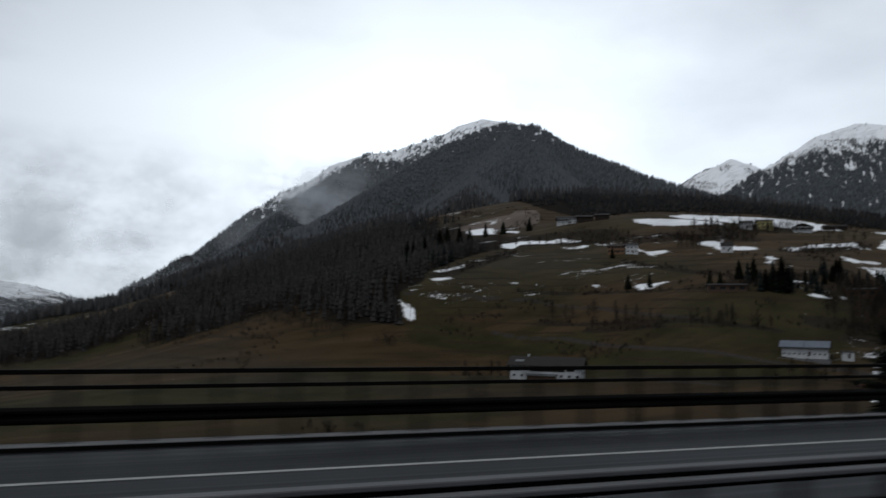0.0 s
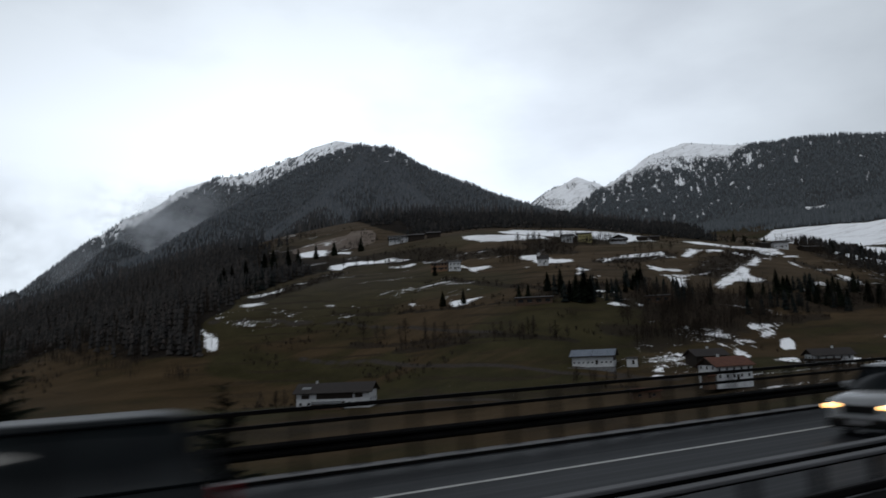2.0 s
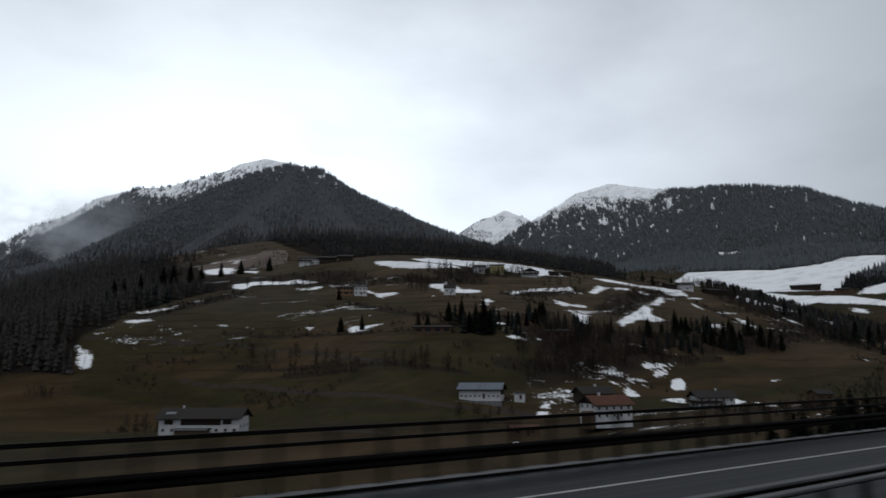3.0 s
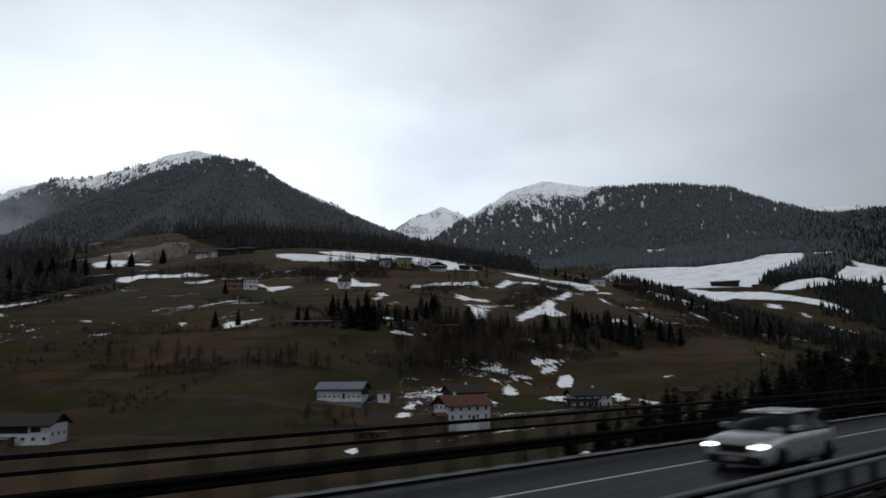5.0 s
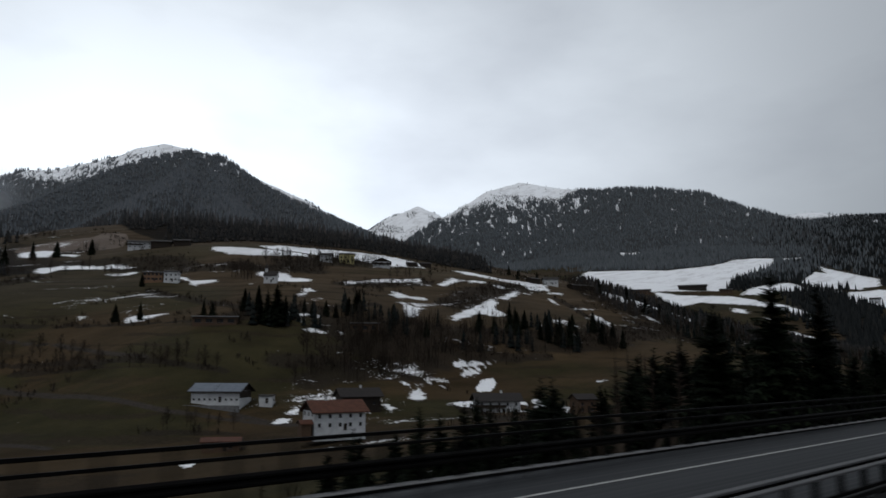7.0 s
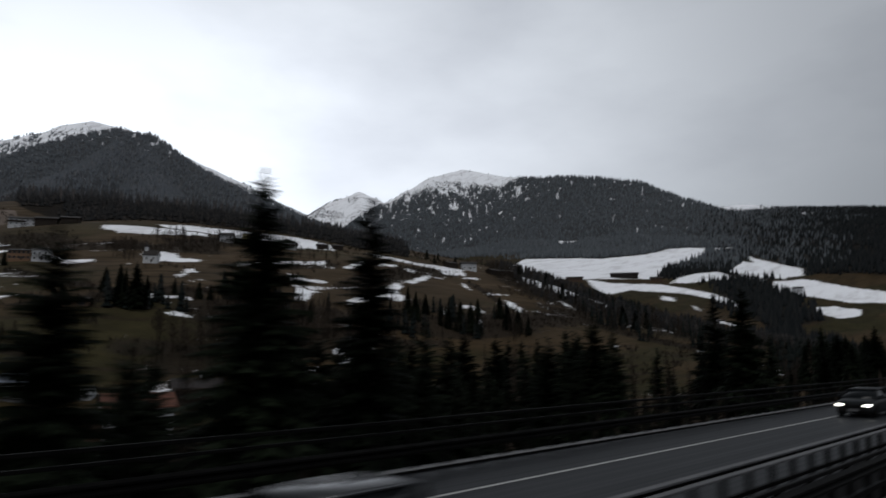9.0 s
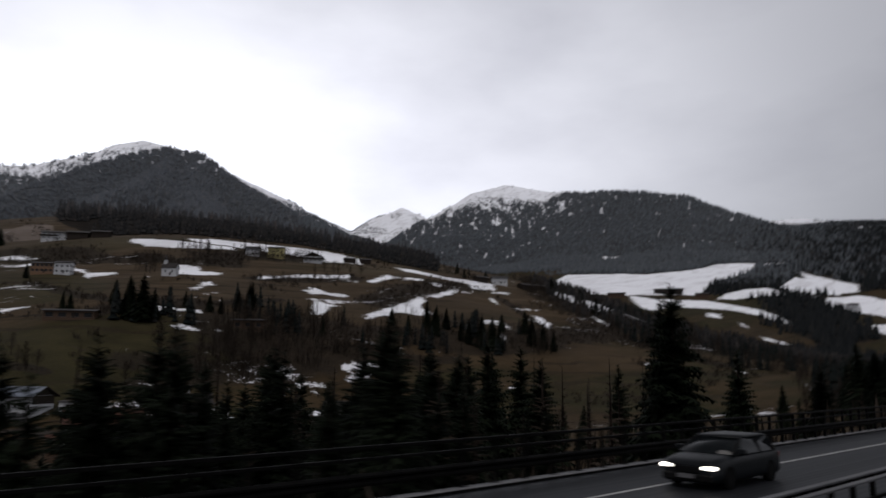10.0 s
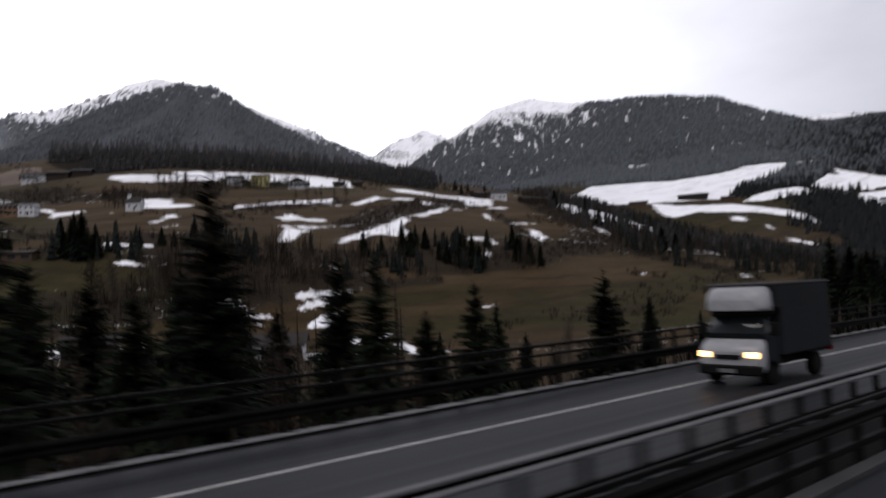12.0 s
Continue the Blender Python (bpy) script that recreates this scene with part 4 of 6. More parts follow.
brushwood("bank_shrubs", 5200, 20, 260, -5, 150, lambda x, y: (y > 20) & (y < 80) & (fbm(x, y, 25, 3, 33) > -0.1) & (x > -60) & (rng.uniform(0, 1, len(x)) < np.clip((x - 150) / 80, 0.12, 1)), "leafless brown scrub on the bank below the motorway")


def in_groves(x, y):
    g = laid(GROVES, x, y)
    edge = np.maximum((laid(WOODS, x, y) > 0.3) * 0.3, (covered(THIN_WOODS, x, y) > 0.5) * 0.16)
    return (rng.uniform(0, 1, len(x)) < np.maximum(np.clip(g * 1.8 - 0.6, 0, 1) * np.where(x > 280, 0.42, 1) * (fbm(x, y, 22, 2, 61) > -0.25), edge)) & (y > 40) & (covered(PATCHES, x, y) < 0.5) & (covered(OPEN, x, y) < 0.5) & (laid(TRACKS, x, y) < 0.4) & (laid(GLADES, x, y) < 0.5)


brushwood("bare_wood", 34000, 60, 950, 2, 118, in_groves, "leafless brown larch and birch wood on the slope", 5, 13, 0.34, 16, 0.009)


# ---------------------------------------------------------------- mist hanging in the side valley
def mist_bank(x0, x1, y, z0, z1, thick, seed, label):
    """A thin, ragged veil of cloud before the far ridge."""
    m = Nodes("mist")
    veil = m.math("MULTIPLY", m.attr("body"), m.step(m.noise(0.0032, 6, 0.55, (1, 1, 1.5)), 0.3, 0.7))
    clear = m.add("ShaderNodeBsdfTransparent")
    cloud_white = m.add("ShaderNodeBsdfDiffuse", Color=(0.82, 0.84, 0.88, 1))
    mixed = m.add("ShaderNodeMixShader")
    m.link(m.math("MULTIPLY", veil, thick), mixed.inputs[0])
    m.link(clear.outputs[0], mixed.inputs[1])
    m.link(cloud_white.outputs[0], mixed.inputs[2])
    m.link(mixed.outputs[0], m.tree.nodes["Material Output"].inputs["Surface"])
    u, v = np.meshgrid(np.linspace(0, 1, 40), np.linspace(0, 1, 24))
    x, z = x0 + (x1 - x0) * u, z0 + (z1 - z0) * v
    yy = y + fbm(x, z, 300, 3, seed) * 60 - 260 * (v - 0.3)
    verts = np.stack([x, yy, z], -1).reshape(-1, 3)
    faces = [(j * 40 + i, j * 40 + i + 1, (j + 1) * 40 + i + 1, (j + 1) * 40 + i) for j in range(23) for i in range(39)]
    me = mesh_of("mist", verts, faces)
    body = (np.clip(np.minimum(u, 1 - u) / 0.3, 0, 1) * np.clip(np.minimum(v, 1 - v) / 0.32, 0, 1)).ravel()
    at = me.attributes.new("body", "FLOAT", "POINT")
    at.data.foreach_set("value", body.astype(np.float32))
    me.materials.append(m.mat)
    ob = tagged(new("mist", me), label, "cloud", kind="stuff")
    ob.visible_shadow = False
    return ob


mist_bank(-1500, 330, 3350, -120, 800, 0.55, 5, "pale mist hanging in the side valley")
mist_bank(120, 950, 3420, 150, 800, 0.8, 6, "thin mist trailing along the shoulder")


# ---------------------------------------------------------------- farmhouses, barns and the chapel
def window_parts(parent, x, y, z, w, h, out, shutters=None):
    """A window on a wall that looks along out (+-1 across, +-2 along the ridge)."""
    def turned(x0, x1, d0, d1, z0, z1):
        if abs(out) == 1:
            ds = sorted((y + out * d0, y + out * d1))
            return (x + x0, x + x1, ds[0], ds[1], z + z0, z + z1)
        ds = sorted((x + out / 2 * d0, x + out / 2 * d1))
        return (ds[0], ds[1], y + x0, y + x1, z + z0, z + z1)
    f = 0.09
    win = part("window", boxes(turned(-w / 2, w / 2, -0.02, 0.05, 0, f), turned(-w / 2, w / 2, -0.02, 0.05, h - f, h),
                               turned(-w / 2, -w / 2 + f, -0.02, 0.05, f, h - f), turned(w / 2 - f, w / 2, -0.02, 0.05, f, h - f),
                               turned(-f / 3, f / 3, -0.02, 0.04, f, h - f)), TIMBER, parent)
    part("pane", boxes(turned(-w / 2 + f, w / 2 - f, -0.01, 0.02, f, h - f)), GLASS_DARK, win)
    part("sill", boxes(turned(-w / 2 - 0.08, w / 2 + 0.08, 0.0, 0.14, -0.07, 0.0)), CONCRETE, win)
    if shutters:
        for s in (-1, 1):
            part("shutter", boxes(turned(s * (w / 2 + 0.3) - 0.27, s * (w / 2 + 0.3) + 0.27, 0.0, 0.05, 0, h), bevel=0.01), shutters, win)
    return win


def house(name, label, category, x, y, degrees, length, width, wall, pitch, walls, roof, gable=None, over=0.9, rows=(), end_rows=(), chimney=(), balcony=False, upper=None, z=None, sink=3.0):
    """A gabled house with its ridge along its own x. rows: (height over the floor, number, width, height) of the windows of the long side."""
    turn = radians(degrees)
    c, s = math.cos(turn), math.sin(turn)
    ground = [float(height(x + a * c - b * s, y + a * s + b * c)) for a in (-length / 2, length / 2) for b in (-width / 2, width / 2)]
    z = sum(ground) / 4 if z is None else z
    thing = empty(name, label, category, at=(x, y, z), turn=turn)
    l, w, top = length / 2, width / 2, wall + w_rise(width, pitch)
    bm = prism([(-w, -sink), (w, -sink), (w, wall), (0, top), (-w, wall)], -l, l)
    part("wall", bm, walls, thing)
    if gable:
        for e in (-1, 1):
            bm = prism([(-w + 0.1, wall + 0.05), (w - 0.1, wall + 0.05), (0, top - 0.02)], e * l - 0.05 + e * 0.04, e * l + 0.05 + e * 0.04)
            part("gable_boarding", bm, gable, thing, "dark boarded gable")
    if upper:
        part("upper_boarding", boxes((-l + 0.02, l - 0.02, -w - 0.06, -w + 0.02, wall * 0.52, wall - 0.05)), upper, thing, "dark boarded upper wall")
    t, eave, k = 0.28, over, math.tan(radians(pitch))
    low = wall - eave * k
    part("roof", prism([(-w - eave, low), (0, top), (w + eave, low), (w + eave, low + t), (0, top + t * 1.15), (-w - eave, low + t)], -l - over, l + over), roof, thing)
    for e in (-1, 1):
        part("verge_board", prism([(-w - eave - 0.02, low - 0.06), (0, top - 0.06), (w + eave + 0.02, low - 0.06), (w + eave + 0.02, low + t + 0.03), (0, top + t * 1.15 + 0.03), (-w - eave - 0.02, low + t + 0.03)], e * (l + over) - 0.05, e * (l + over) + 0.05), TIMBER, thing)
    for h, n, ww, wh in rows:
        for i in range(n):
            window_parts(thing, -l + (i + 0.5) * length / n, -w, h, ww, wh, -1)
    for h, n, ww, wh in end_rows:
        for e in (-2, 2):
            for i in range(n):
                window_parts(thing, e / 2 * l, -w + (i + 0.5) * width / n, h, ww, wh, e)
    if end_rows or rows:
        part("door", boxes((-0.55 + l * 0.2, 0.55 + l * 0.2, -w - 0.05, -w + 0.02, 0, 2.1), bevel=0.015), TIMBER, thing)
    for cx in chimney:
        ch = part("chimney", boxes((cx - 0.4, cx + 0.4, -0.4, 0.4, top - 0.8, top + 1.3), bevel=0.03), PLASTER, thing)
        part("chimney_cap", boxes((cx - 0.52, cx + 0.52, -0.52, 0.52, top + 1.3, top + 1.45)), CONCRETE, ch)
    if balcony:
        for zb in (wall * 0.5,):
            b = part("balcony", boxes((-l - 1.3, l * 0.3, -w - 1.3, -w - 0.02, zb - 0.15, zb), (-l - 1.3, -l - 0.03, -w, w, zb - 0.15, zb)), TIMBER, thing)
            part("balustrade", boxes((-l - 1.3, l * 0.3, -w - 1.3, -w - 1.22, zb, zb + 0.95), (-l - 1.3, -l - 1.22, -w - 1.2, w, zb, zb + 0.95)), TIMBER, b)
    return thing


def w_rise(width, pitch):
    return width / 2 * math.tan(radians(pitch))


def panel_rows(thing, length, width, wall, pitch, over, nx, ny):
    """Roof panels laid over the slope that faces the valley, each its own plate."""
    k, low = math.tan(radians(pitch)), wall - over * math.tan(radians(pitch))
    run = width / 2 + over
    du, dv = (length + 2 * over - 0.4) / nx, (run - 0.3) / ny
    for i in range(nx):
        for j in range(ny):
            x0, y0 = -length / 2 - over + 0.2 + i * du, -run + 0.12 + j * dv
            y1 = y0 + dv - 0.05
            z0, z1 = low + (y0 + run) * k + 0.32, low + (y1 + run) * k + 0.32
            part("solar_panel", prism([(y0, z0), (y1, z1), (y1, z1 + 0.05), (y0, z0 + 0.05)], x0, x0 + du - (0.25 if i == nx // 2 - 1 else 0.05)), SOLAR, thing)


farm = house("panel_roof_farmhouse", "white farmhouse with a grey-blue panelled roof on the meadow", "house", 279, 271, -50, 19.5, 11, 4.3, 25, PLASTER, ROOF_DARK, TIMBER, 1.3,
             rows=((0.7, 9, 0.8, 0.7),), end_rows=((2.2, 2, 0.9, 1.1),), z=-10.4)
part("end_boarding", boxes((9.77, 9.86, -5.4, 5.4, 1.6, 4.25)), TIMBER, farm, "dark boarded end wall")
panel_rows(farm, 19.5, 11, 4.3, 25, 1.3, 10, 3)
house("garage", "low white garage with a flat roof beside the farmhouse", "garage", 292.5, 259.5, -42, 5.0, 5, 2.8, 6, PLASTER, ROOF_DARK, None, 0.4, end_rows=((0.9, 1, 1.0, 0.9),), z=-11.0)
tagged(part("retaining_wall", boxes((-11.5, 11, -8.6, -7.9, -4.0, -0.6), (-11.5, 11, -8.7, -7.8, -0.6, -0.45), bevel=0.03), CONCRETE), "pale concrete retaining wall below the farmhouse", "wall").matrix_basis = Matrix.Translation((279, 271, -11.0)) @ Matrix.Rotation(radians(-50), 4, "Z")
house("white_farmhouse", "large white farmhouse with a brown-red tiled roof", "house", 283.4, 198.6, -13, 17.0, 11, 6.0, 28, PLASTER, ROOF_RED, TIMBER, 1.1,
      rows=((3.9, 5, 0.9, 1.15), (1.2, 5, 0.9, 1.15)), end_rows=((4.5, 3, 0.9, 1.2), (1.5, 2, 0.9, 1.2)), chimney=(-3.0,), z=-16.6)
house("porch", "small lean-to porch with a red tiled roof beside the farmhouse", "porch", 272.0, 197.5, -18, 3.2, 4.5, 2.4, 20, TIMBER_PALE, ROOF_RED, None, 0.5, z=-16.6)
house("dark_barn", "dark timber barn with a brown roof behind the farmhouse", "barn", 323, 241.5, -20, 15.5, 11, 4.6, 26, TIMBER, ROOF_DARK, TIMBER, 1.2, rows=((1.2, 3, 1.4, 1.0),), chimney=(1.0,), z=-12.8)
house("balcony_house", "white house with dark balconies and a brown gabled roof", "house", 369, 209, -34, 17.5, 11, 5.4, 24, PLASTER, ROOF_DARK, TIMBER, 1.3,
      rows=((3.3, 5, 0.9, 1.2), (0.8, 5, 0.9, 1.2)), end_rows=((3.3, 3, 0.9, 1.2), (0.8, 3, 0.9, 1.2)), chimney=(2.0,), balcony=True, z=-15.6)
barn = house("long_barn", "long white and dark barn with a brown roof in the meadow", "barn", 161, 309, -37, 33, 14, 6.4, 25, PLASTER, ROOF_DARK, TIMBER, 1.4,
             rows=((0.9, 9, 1.2, 1.0),), end_rows=((2.2, 3, 1.0, 1.2),), chimney=(-9,), z=-22.4)
part("upper_boarding", boxes((-7.5, 9.0, -7.07, -6.98, 3.3, 6.5)), TIMBER, barn, "dark boarded hayloft front")
for bx in (-12.4, 11.6):
    part("loft_opening", boxes((bx - 1.8, bx + 1.8, -7.06, -6.98, 3.6, 5.4)), TIMBER, barn, "dark loft opening")
part("skylight", prism([(-5.4, 7.55), (-3.4, 8.36), (-3.4, 8.52), (-5.4, 7.72)], -14.5, -10.5), ZINC, barn, "pale skylight plate on the roof")
house("lean_to_shed", "low shed with a grey metal roof before the barn", "shed", 153.5, 301, -37, 13, 5, 2.6, 10, TIMBER_PALE, ZINC, None, 0.5, z=-23.2)
house("field_shed", "small weathered timber shed with a rusty roof", "shed", 252, 212, -30, 11, 5.5, 2.8, 16, TIMBER_PALE, ROOF_RED, None, 0.6, rows=((0.8, 2, 1.2, 1.0),))
house("small_hut", "small weathered house with small windows among the trees", "house", 337, 141, -25, 6.5, 5.5, 4.2, 25, TIMBER_PALE, ROOF_DARK, None, 0.5, rows=((2.4, 2, 0.8, 0.9), (0.7, 2, 0.8, 0.9)), end_rows=((2.4, 1, 0.8, 0.9),))
house("yellow_house", "pale yellow house with a dark flat-gabled roof above the snow", "house", 539, 568, -36, 14, 11, 8.0, 16, PLASTER_YELLOW, ROOF_DARK, None, 0.8,
      rows=((1.0, 4, 1.2, 1.3), (4.6, 4, 1.2, 1.3)), end_rows=((1.0, 3, 1.2, 1.3), (4.6, 3, 1.2, 1.3)))
house("white_house", "white house with a dark roof beside the yellow one", "house", 517, 570, -36, 11, 9, 6.0, 24, PLASTER, ROOF_DARK, TIMBER, 0.9,
      rows=((1.0, 3, 1.1, 1.2), (3.8, 3, 1.1, 1.2)), end_rows=((1.0, 2, 1.1, 1.2),))
house("chalet", "wide white chalet with a dark gable and broad eaves", "house", 563, 545, 54, 12, 16, 4.6, 22, PLASTER, ROOF_DARK, TIMBER, 1.4, end_rows=((0.8, 4, 1.1, 1.2), (3.2, 3, 1.1, 1.0)), balcony=True)
for bx, by in ((612, 559), (633, 562)):
    house("field_barn", "dark weathered timber barn on the crest", "barn", bx, by, -28, 10, 7, 3.2, 20, TIMBER, ROOF_DARK, None, 0.7)
house("upper_farmhouse", "pale farmhouse with a wide dark roof by the wood", "house", 396, 713, -30, 22, 12, 6.5, 18, PLASTER, ROOF_DARK, TIMBER, 1.4, rows=((1.0, 5, 1.1, 1.3), (4.0, 5, 1.1, 1.3)), balcony=True)
house("upper_barn", "dark timber barn at the edge of the wood", "barn", 411, 700, -30, 18, 11, 5.0, 20, TIMBER, ROOF_DARK, None, 1.0)
house("upper_barn", "dark timber barn at the edge of the wood", "barn", 428, 691, -30, 15, 10, 4.5, 20, TIMBER, ROOF_DARK, None, 1.0)
house("hillside_inn", "white house with rows of windows under a dark roof", "house", 357, 529, -34, 10, 8.5, 7.4, 14, PLASTER, ROOF_DARK, None, 0.8, rows=((1.0, 3, 1.2, 1.3), (4.4, 3, 1.2, 1.3)), end_rows=((1.0, 3, 1.2, 1.3), (4.8, 3, 1.2, 1.3)))
house("timber_annex", "brown timber annex with loggias beside the white house", "house", 347, 538, -34, 14, 8.5, 6.4, 14, CLADDING, ROOF_DARK, None, 0.8, rows=((1.0, 5, 1.8, 1.6), (4.4, 5, 1.8, 1.6)))
house("terrace_shed", "long low dark shed with a pale wall on the terrace", "shed", 321, 372, -34, 23, 7, 3.4, 12, TIMBER_PALE, ROOF_DARK, None, 0.9, rows=((0.5, 4, 3.4, 2.0),))
house("terrace_shed", "long low dark shed with a pale wall on the terrace", "shed", 397, 340, -40, 16, 7, 3.6, 12, TIMBER_PALE, ROOF_DARK, None, 0.8, rows=((0.5, 3, 2.4, 2.0),))
house("far_farm", "long dark farm building on the far snowfield", "barn", 1706, 854, -62, 62, 20, 9, 18, TIMBER, ROOF_DARK, None, 2.0, rows=((1.5, 8, 3.0, 3.0),))
house("far_farmhouse", "pale farmhouse with a dark roof on the far snowfield", "house", 1712, 776, -62, 26, 16, 8, 20, TIMBER_PALE, ROOF_DARK, TIMBER, 2.0, rows=((2, 4, 1.8, 2), (7, 4, 1.8, 2)))
house("far_house", "pale house with a dark roof below the snowfield", "house", 1574, 905, -58, 36, 16, 8, 16, TIMBER_PALE, ROOF_DARK, TIMBER, 2.0, rows=((2, 5, 2.4, 2.2), (6.5, 5, 2.4, 2.2)))
house("crest_house", "dark house behind the crest of the meadow", "house", 750, 493, -40, 15, 11, 6, 22, PLASTER, ROOF_DARK, TIMBER, 1.2, rows=((1, 3, 1.2, 1.3),))
for bx, by, bl in ((775, 478, 18), (799, 482, 14), (728, 498, 12)):
    house("crest_barn", "dark low barn behind the crest of the meadow", "barn", bx, by, -8, bl, 9, 4, 18, TIMBER, ROOF_DARK, None, 1.0)
for bx, by in ((1826, 582), (1838, 613), (1748, 486)):
    house("hamlet_house", "pale house of a far hamlet under a snow slope", "house", bx, by, -70, 18, 13, 8, 24, PLASTER, ROOF_DARK, TIMBER, 1.4, rows=((1.5, 3, 1.6, 1.8), (5, 3, 1.6, 1.8)))


def chapel(x, y, degrees):
    thing = house("chapel", "small white chapel with a dark spire on the meadow", "chapel", x, y, degrees, 9, 6.5, 5.0, 45, PLASTER, ROOF_DARK, None, 0.4, rows=((1.8, 2, 0.9, 1.8),))
    bm = bmesh.new()
    box(bm, -4.2, -2.4, -0.9, 0.9, 7.6, 10.4)
    part("bell_tower", bm, PLASTER, thing)
    bm = bmesh.new()
    tube(bm, (-3.3, 0, 10.4), (-3.3, 0, 14.4), 1.45, 0.03, 8)
    part("spire", bm, ROOF_DARK, thing, "dark pointed spire")


chapel(405, 468, -40)


# ---------------------------------------------------------------- single trees
def spruce_meshes(seed, tall, spread, levels, per, bare=0.0):
    """Trunk and crown of a conifer: whorls of drooping boughs hung with sprays of needles."""
    r = random.Random(seed)
    bm = bmesh.new()
    tube(bm, (0, 0, -1.5), (0, 0, tall * 0.5), tall * 0.017, tall * 0.011, 7)
    tube(bm, (0, 0, tall * 0.5), (0, 0, tall * 0.985), tall * 0.011, 0.02, 6)
    trunk = bpy.data.meshes.new("trunk")
    bm.to_mesh(trunk)
    bm.free()
    verts, faces = [], []

    def tri(a, b, c):
        n = len(verts)
        verts.extend((a, b, c))
        faces.append((n, n + 1, n + 2))

    for k in range(levels):
        f = 0.07 + 0.92 * (k + r.uniform(-0.3, 0.3)) / levels
        reach = spread * (1 - f) ** 0.82 * (1 if f > 0.16 else 0.75) + 0.18
        for j in range(max(4, int(per * (1 - 0.45 * f)))):
            if r.random() < 0.10 + bare * 0.3:
                continue
            a = r.uniform(0, 6.283)
            ln = reach * r.uniform(0.62, 1.12)
            ca, sa = math.cos(a), math.sin(a)
            z0 = f * tall + r.uniform(-0.9, 0.9) * tall / levels
            rise, drop = (0.10 + 0.5 * f) * ln, (0.62 - 0.35 * f) * ln
            steps = 5
            axis = []
            for i in range(steps + 1):
                u = i / steps
                axis.append(Vector((ca * ln * u, sa * ln * u, z0 + rise * u - drop * u * u + 0.10 * ln * max(0, u - 0.75))))
            side = Vector((-sa, ca, 0))
            for i in range(steps):
                u = (i + 0.5) / steps
                wide = ln * (0.40 * (1 - u) + 0.14) * (1 - 0.55 * bare)
                hang = (0.10 + 0.16 * (1 - u)) * ln * 0.7 * (1 - 0.4 * bare)
                for s in (-1, 1):
                    tip = axis[i] * 0.35 + axis[i + 1] * 0.65 + side * s * wide * r.uniform(0.7, 1.2) + Vector((ca, sa, 0)) * ln * 0.10 - Vector((0, 0, hang * r.uniform(0.5, 1.3)))
                    tri(axis[i], axis[i + 1], tip)
                if not bare or r.random() < 0.4:
                    mid = (axis[i] + axis[i + 1]) / 2
                    tri(axis[i], axis[i + 1], mid - Vector((0, 0, hang * r.uniform(1.0, 2.0))) + side * r.uniform(-0.15, 0.15) * wide)
            tri(axis[-2] + side * 0.05 * ln, axis[-2] - side * 0.05 * ln, axis[-1] + (axis[-1] - axis[-2]) * 0.6)
    return trunk, mesh_of("crown", verts, faces)


def bare_tree_meshes(seed, tall, spread):
    """A leafless broadleaf tree: trunk, limbs and a haze of twigs."""
    r = random.Random(seed)
    bm = bmesh.new()
    tube(bm, (0, 0, -0.8), (0.1, 0, tall * 0.45), tall * 0.015, tall * 0.009, 6)
    tube(bm, (0.1, 0, tall * 0.45), (0, 0.15, tall * 0.9), tall * 0.009, 0.015, 5)
    trunk = bpy.data.meshes.new("trunk")
    bm.to_mesh(trunk)
    bm.free()
    verts, faces = [], []

    def twig(a, b, w):
        d = (b - a).normalized()
        p = d.cross(Vector((0, 0, 1)))
        p = p.normalized() * w if p.length > 0.01 else Vector((w, 0, 0))
        q = d.cross(p).normalized() * w
        n = len(verts)
        verts.extend((a + p, a - p * 0.5 + q, a - p * 0.5 - q, b))
        faces.extend(((n, n + 1, n + 3), (n + 1, n + 2, n + 3), (n + 2, n, n + 3)))

    for k in range(20):
        f = 0.18 + 0.76 * k / 20
        a = k * 2.4 + r.uniform(-0.4, 0.4)
        base = Vector((0.05, 0.03, f * tall))
        ln = spread * (1.15 - f) * r.uniform(0.7, 1.1)
        tip = base + Vector((math.cos(a) * ln, math.sin(a) * ln, ln * r.uniform(0.5, 1.0)))
        twig(base, tip, 0.05 * tall / 10)
        for j in range(7):
            u = 0.2 + 0.75 * j / 7
            p0 = base.lerp(tip, u)
            t1 = p0 + Vector((r.gauss(0, 0.4), r.gauss(0, 0.4), r.uniform(0.2, 0.9))) * ln * 0.5
            twig(p0, t1, 0.04 * tall / 10)
            for i in range(5):
                p1 = p0.lerp(t1, 0.3 + 0.2 * i)
                twig(p1, p1 + Vector((r.gauss(0, 0.5), r.gauss(0, 0.5), r.uniform(0.1, 0.8))) * ln * 0.3, 0.035 * tall / 10)
    return trunk, mesh_of("crown", verts, faces)


def tree_of(name, label, meshes, crown_name, bark, leaf, group):
    thing = empty(name, label, "tree", group)
    part("trunk", meshes[0], bark, thing)
    part(crown_name, meshes[1], leaf, thing)
    return thing


SPRUCES = [tree_of("spruce_tree", lab, spruce_meshes(s, 20.0, w, n, p), "crown", BARK, NEEDLES, "spruces along the motorway")
           for s, w, n, p, lab in ((1, 5.0, 48, 18, "tall dark spruce with drooping boughs below the motorway"), (2, 4.2, 50, 16, "slender dark spruce with short boughs below the motorway"), (3, 5.7, 44, 19, "broad dark spruce with spreading boughs below the motorway"))]
LARCHES = [tree_of("larch_tree", "bare brown larch with thin boughs among the spruces", spruce_meshes(s, 18.0, w, 30, 8, 0.8), "crown", BARK, TWIGS, "larches along the motorway") for s, w in ((11, 3.0), (12, 2.5))]
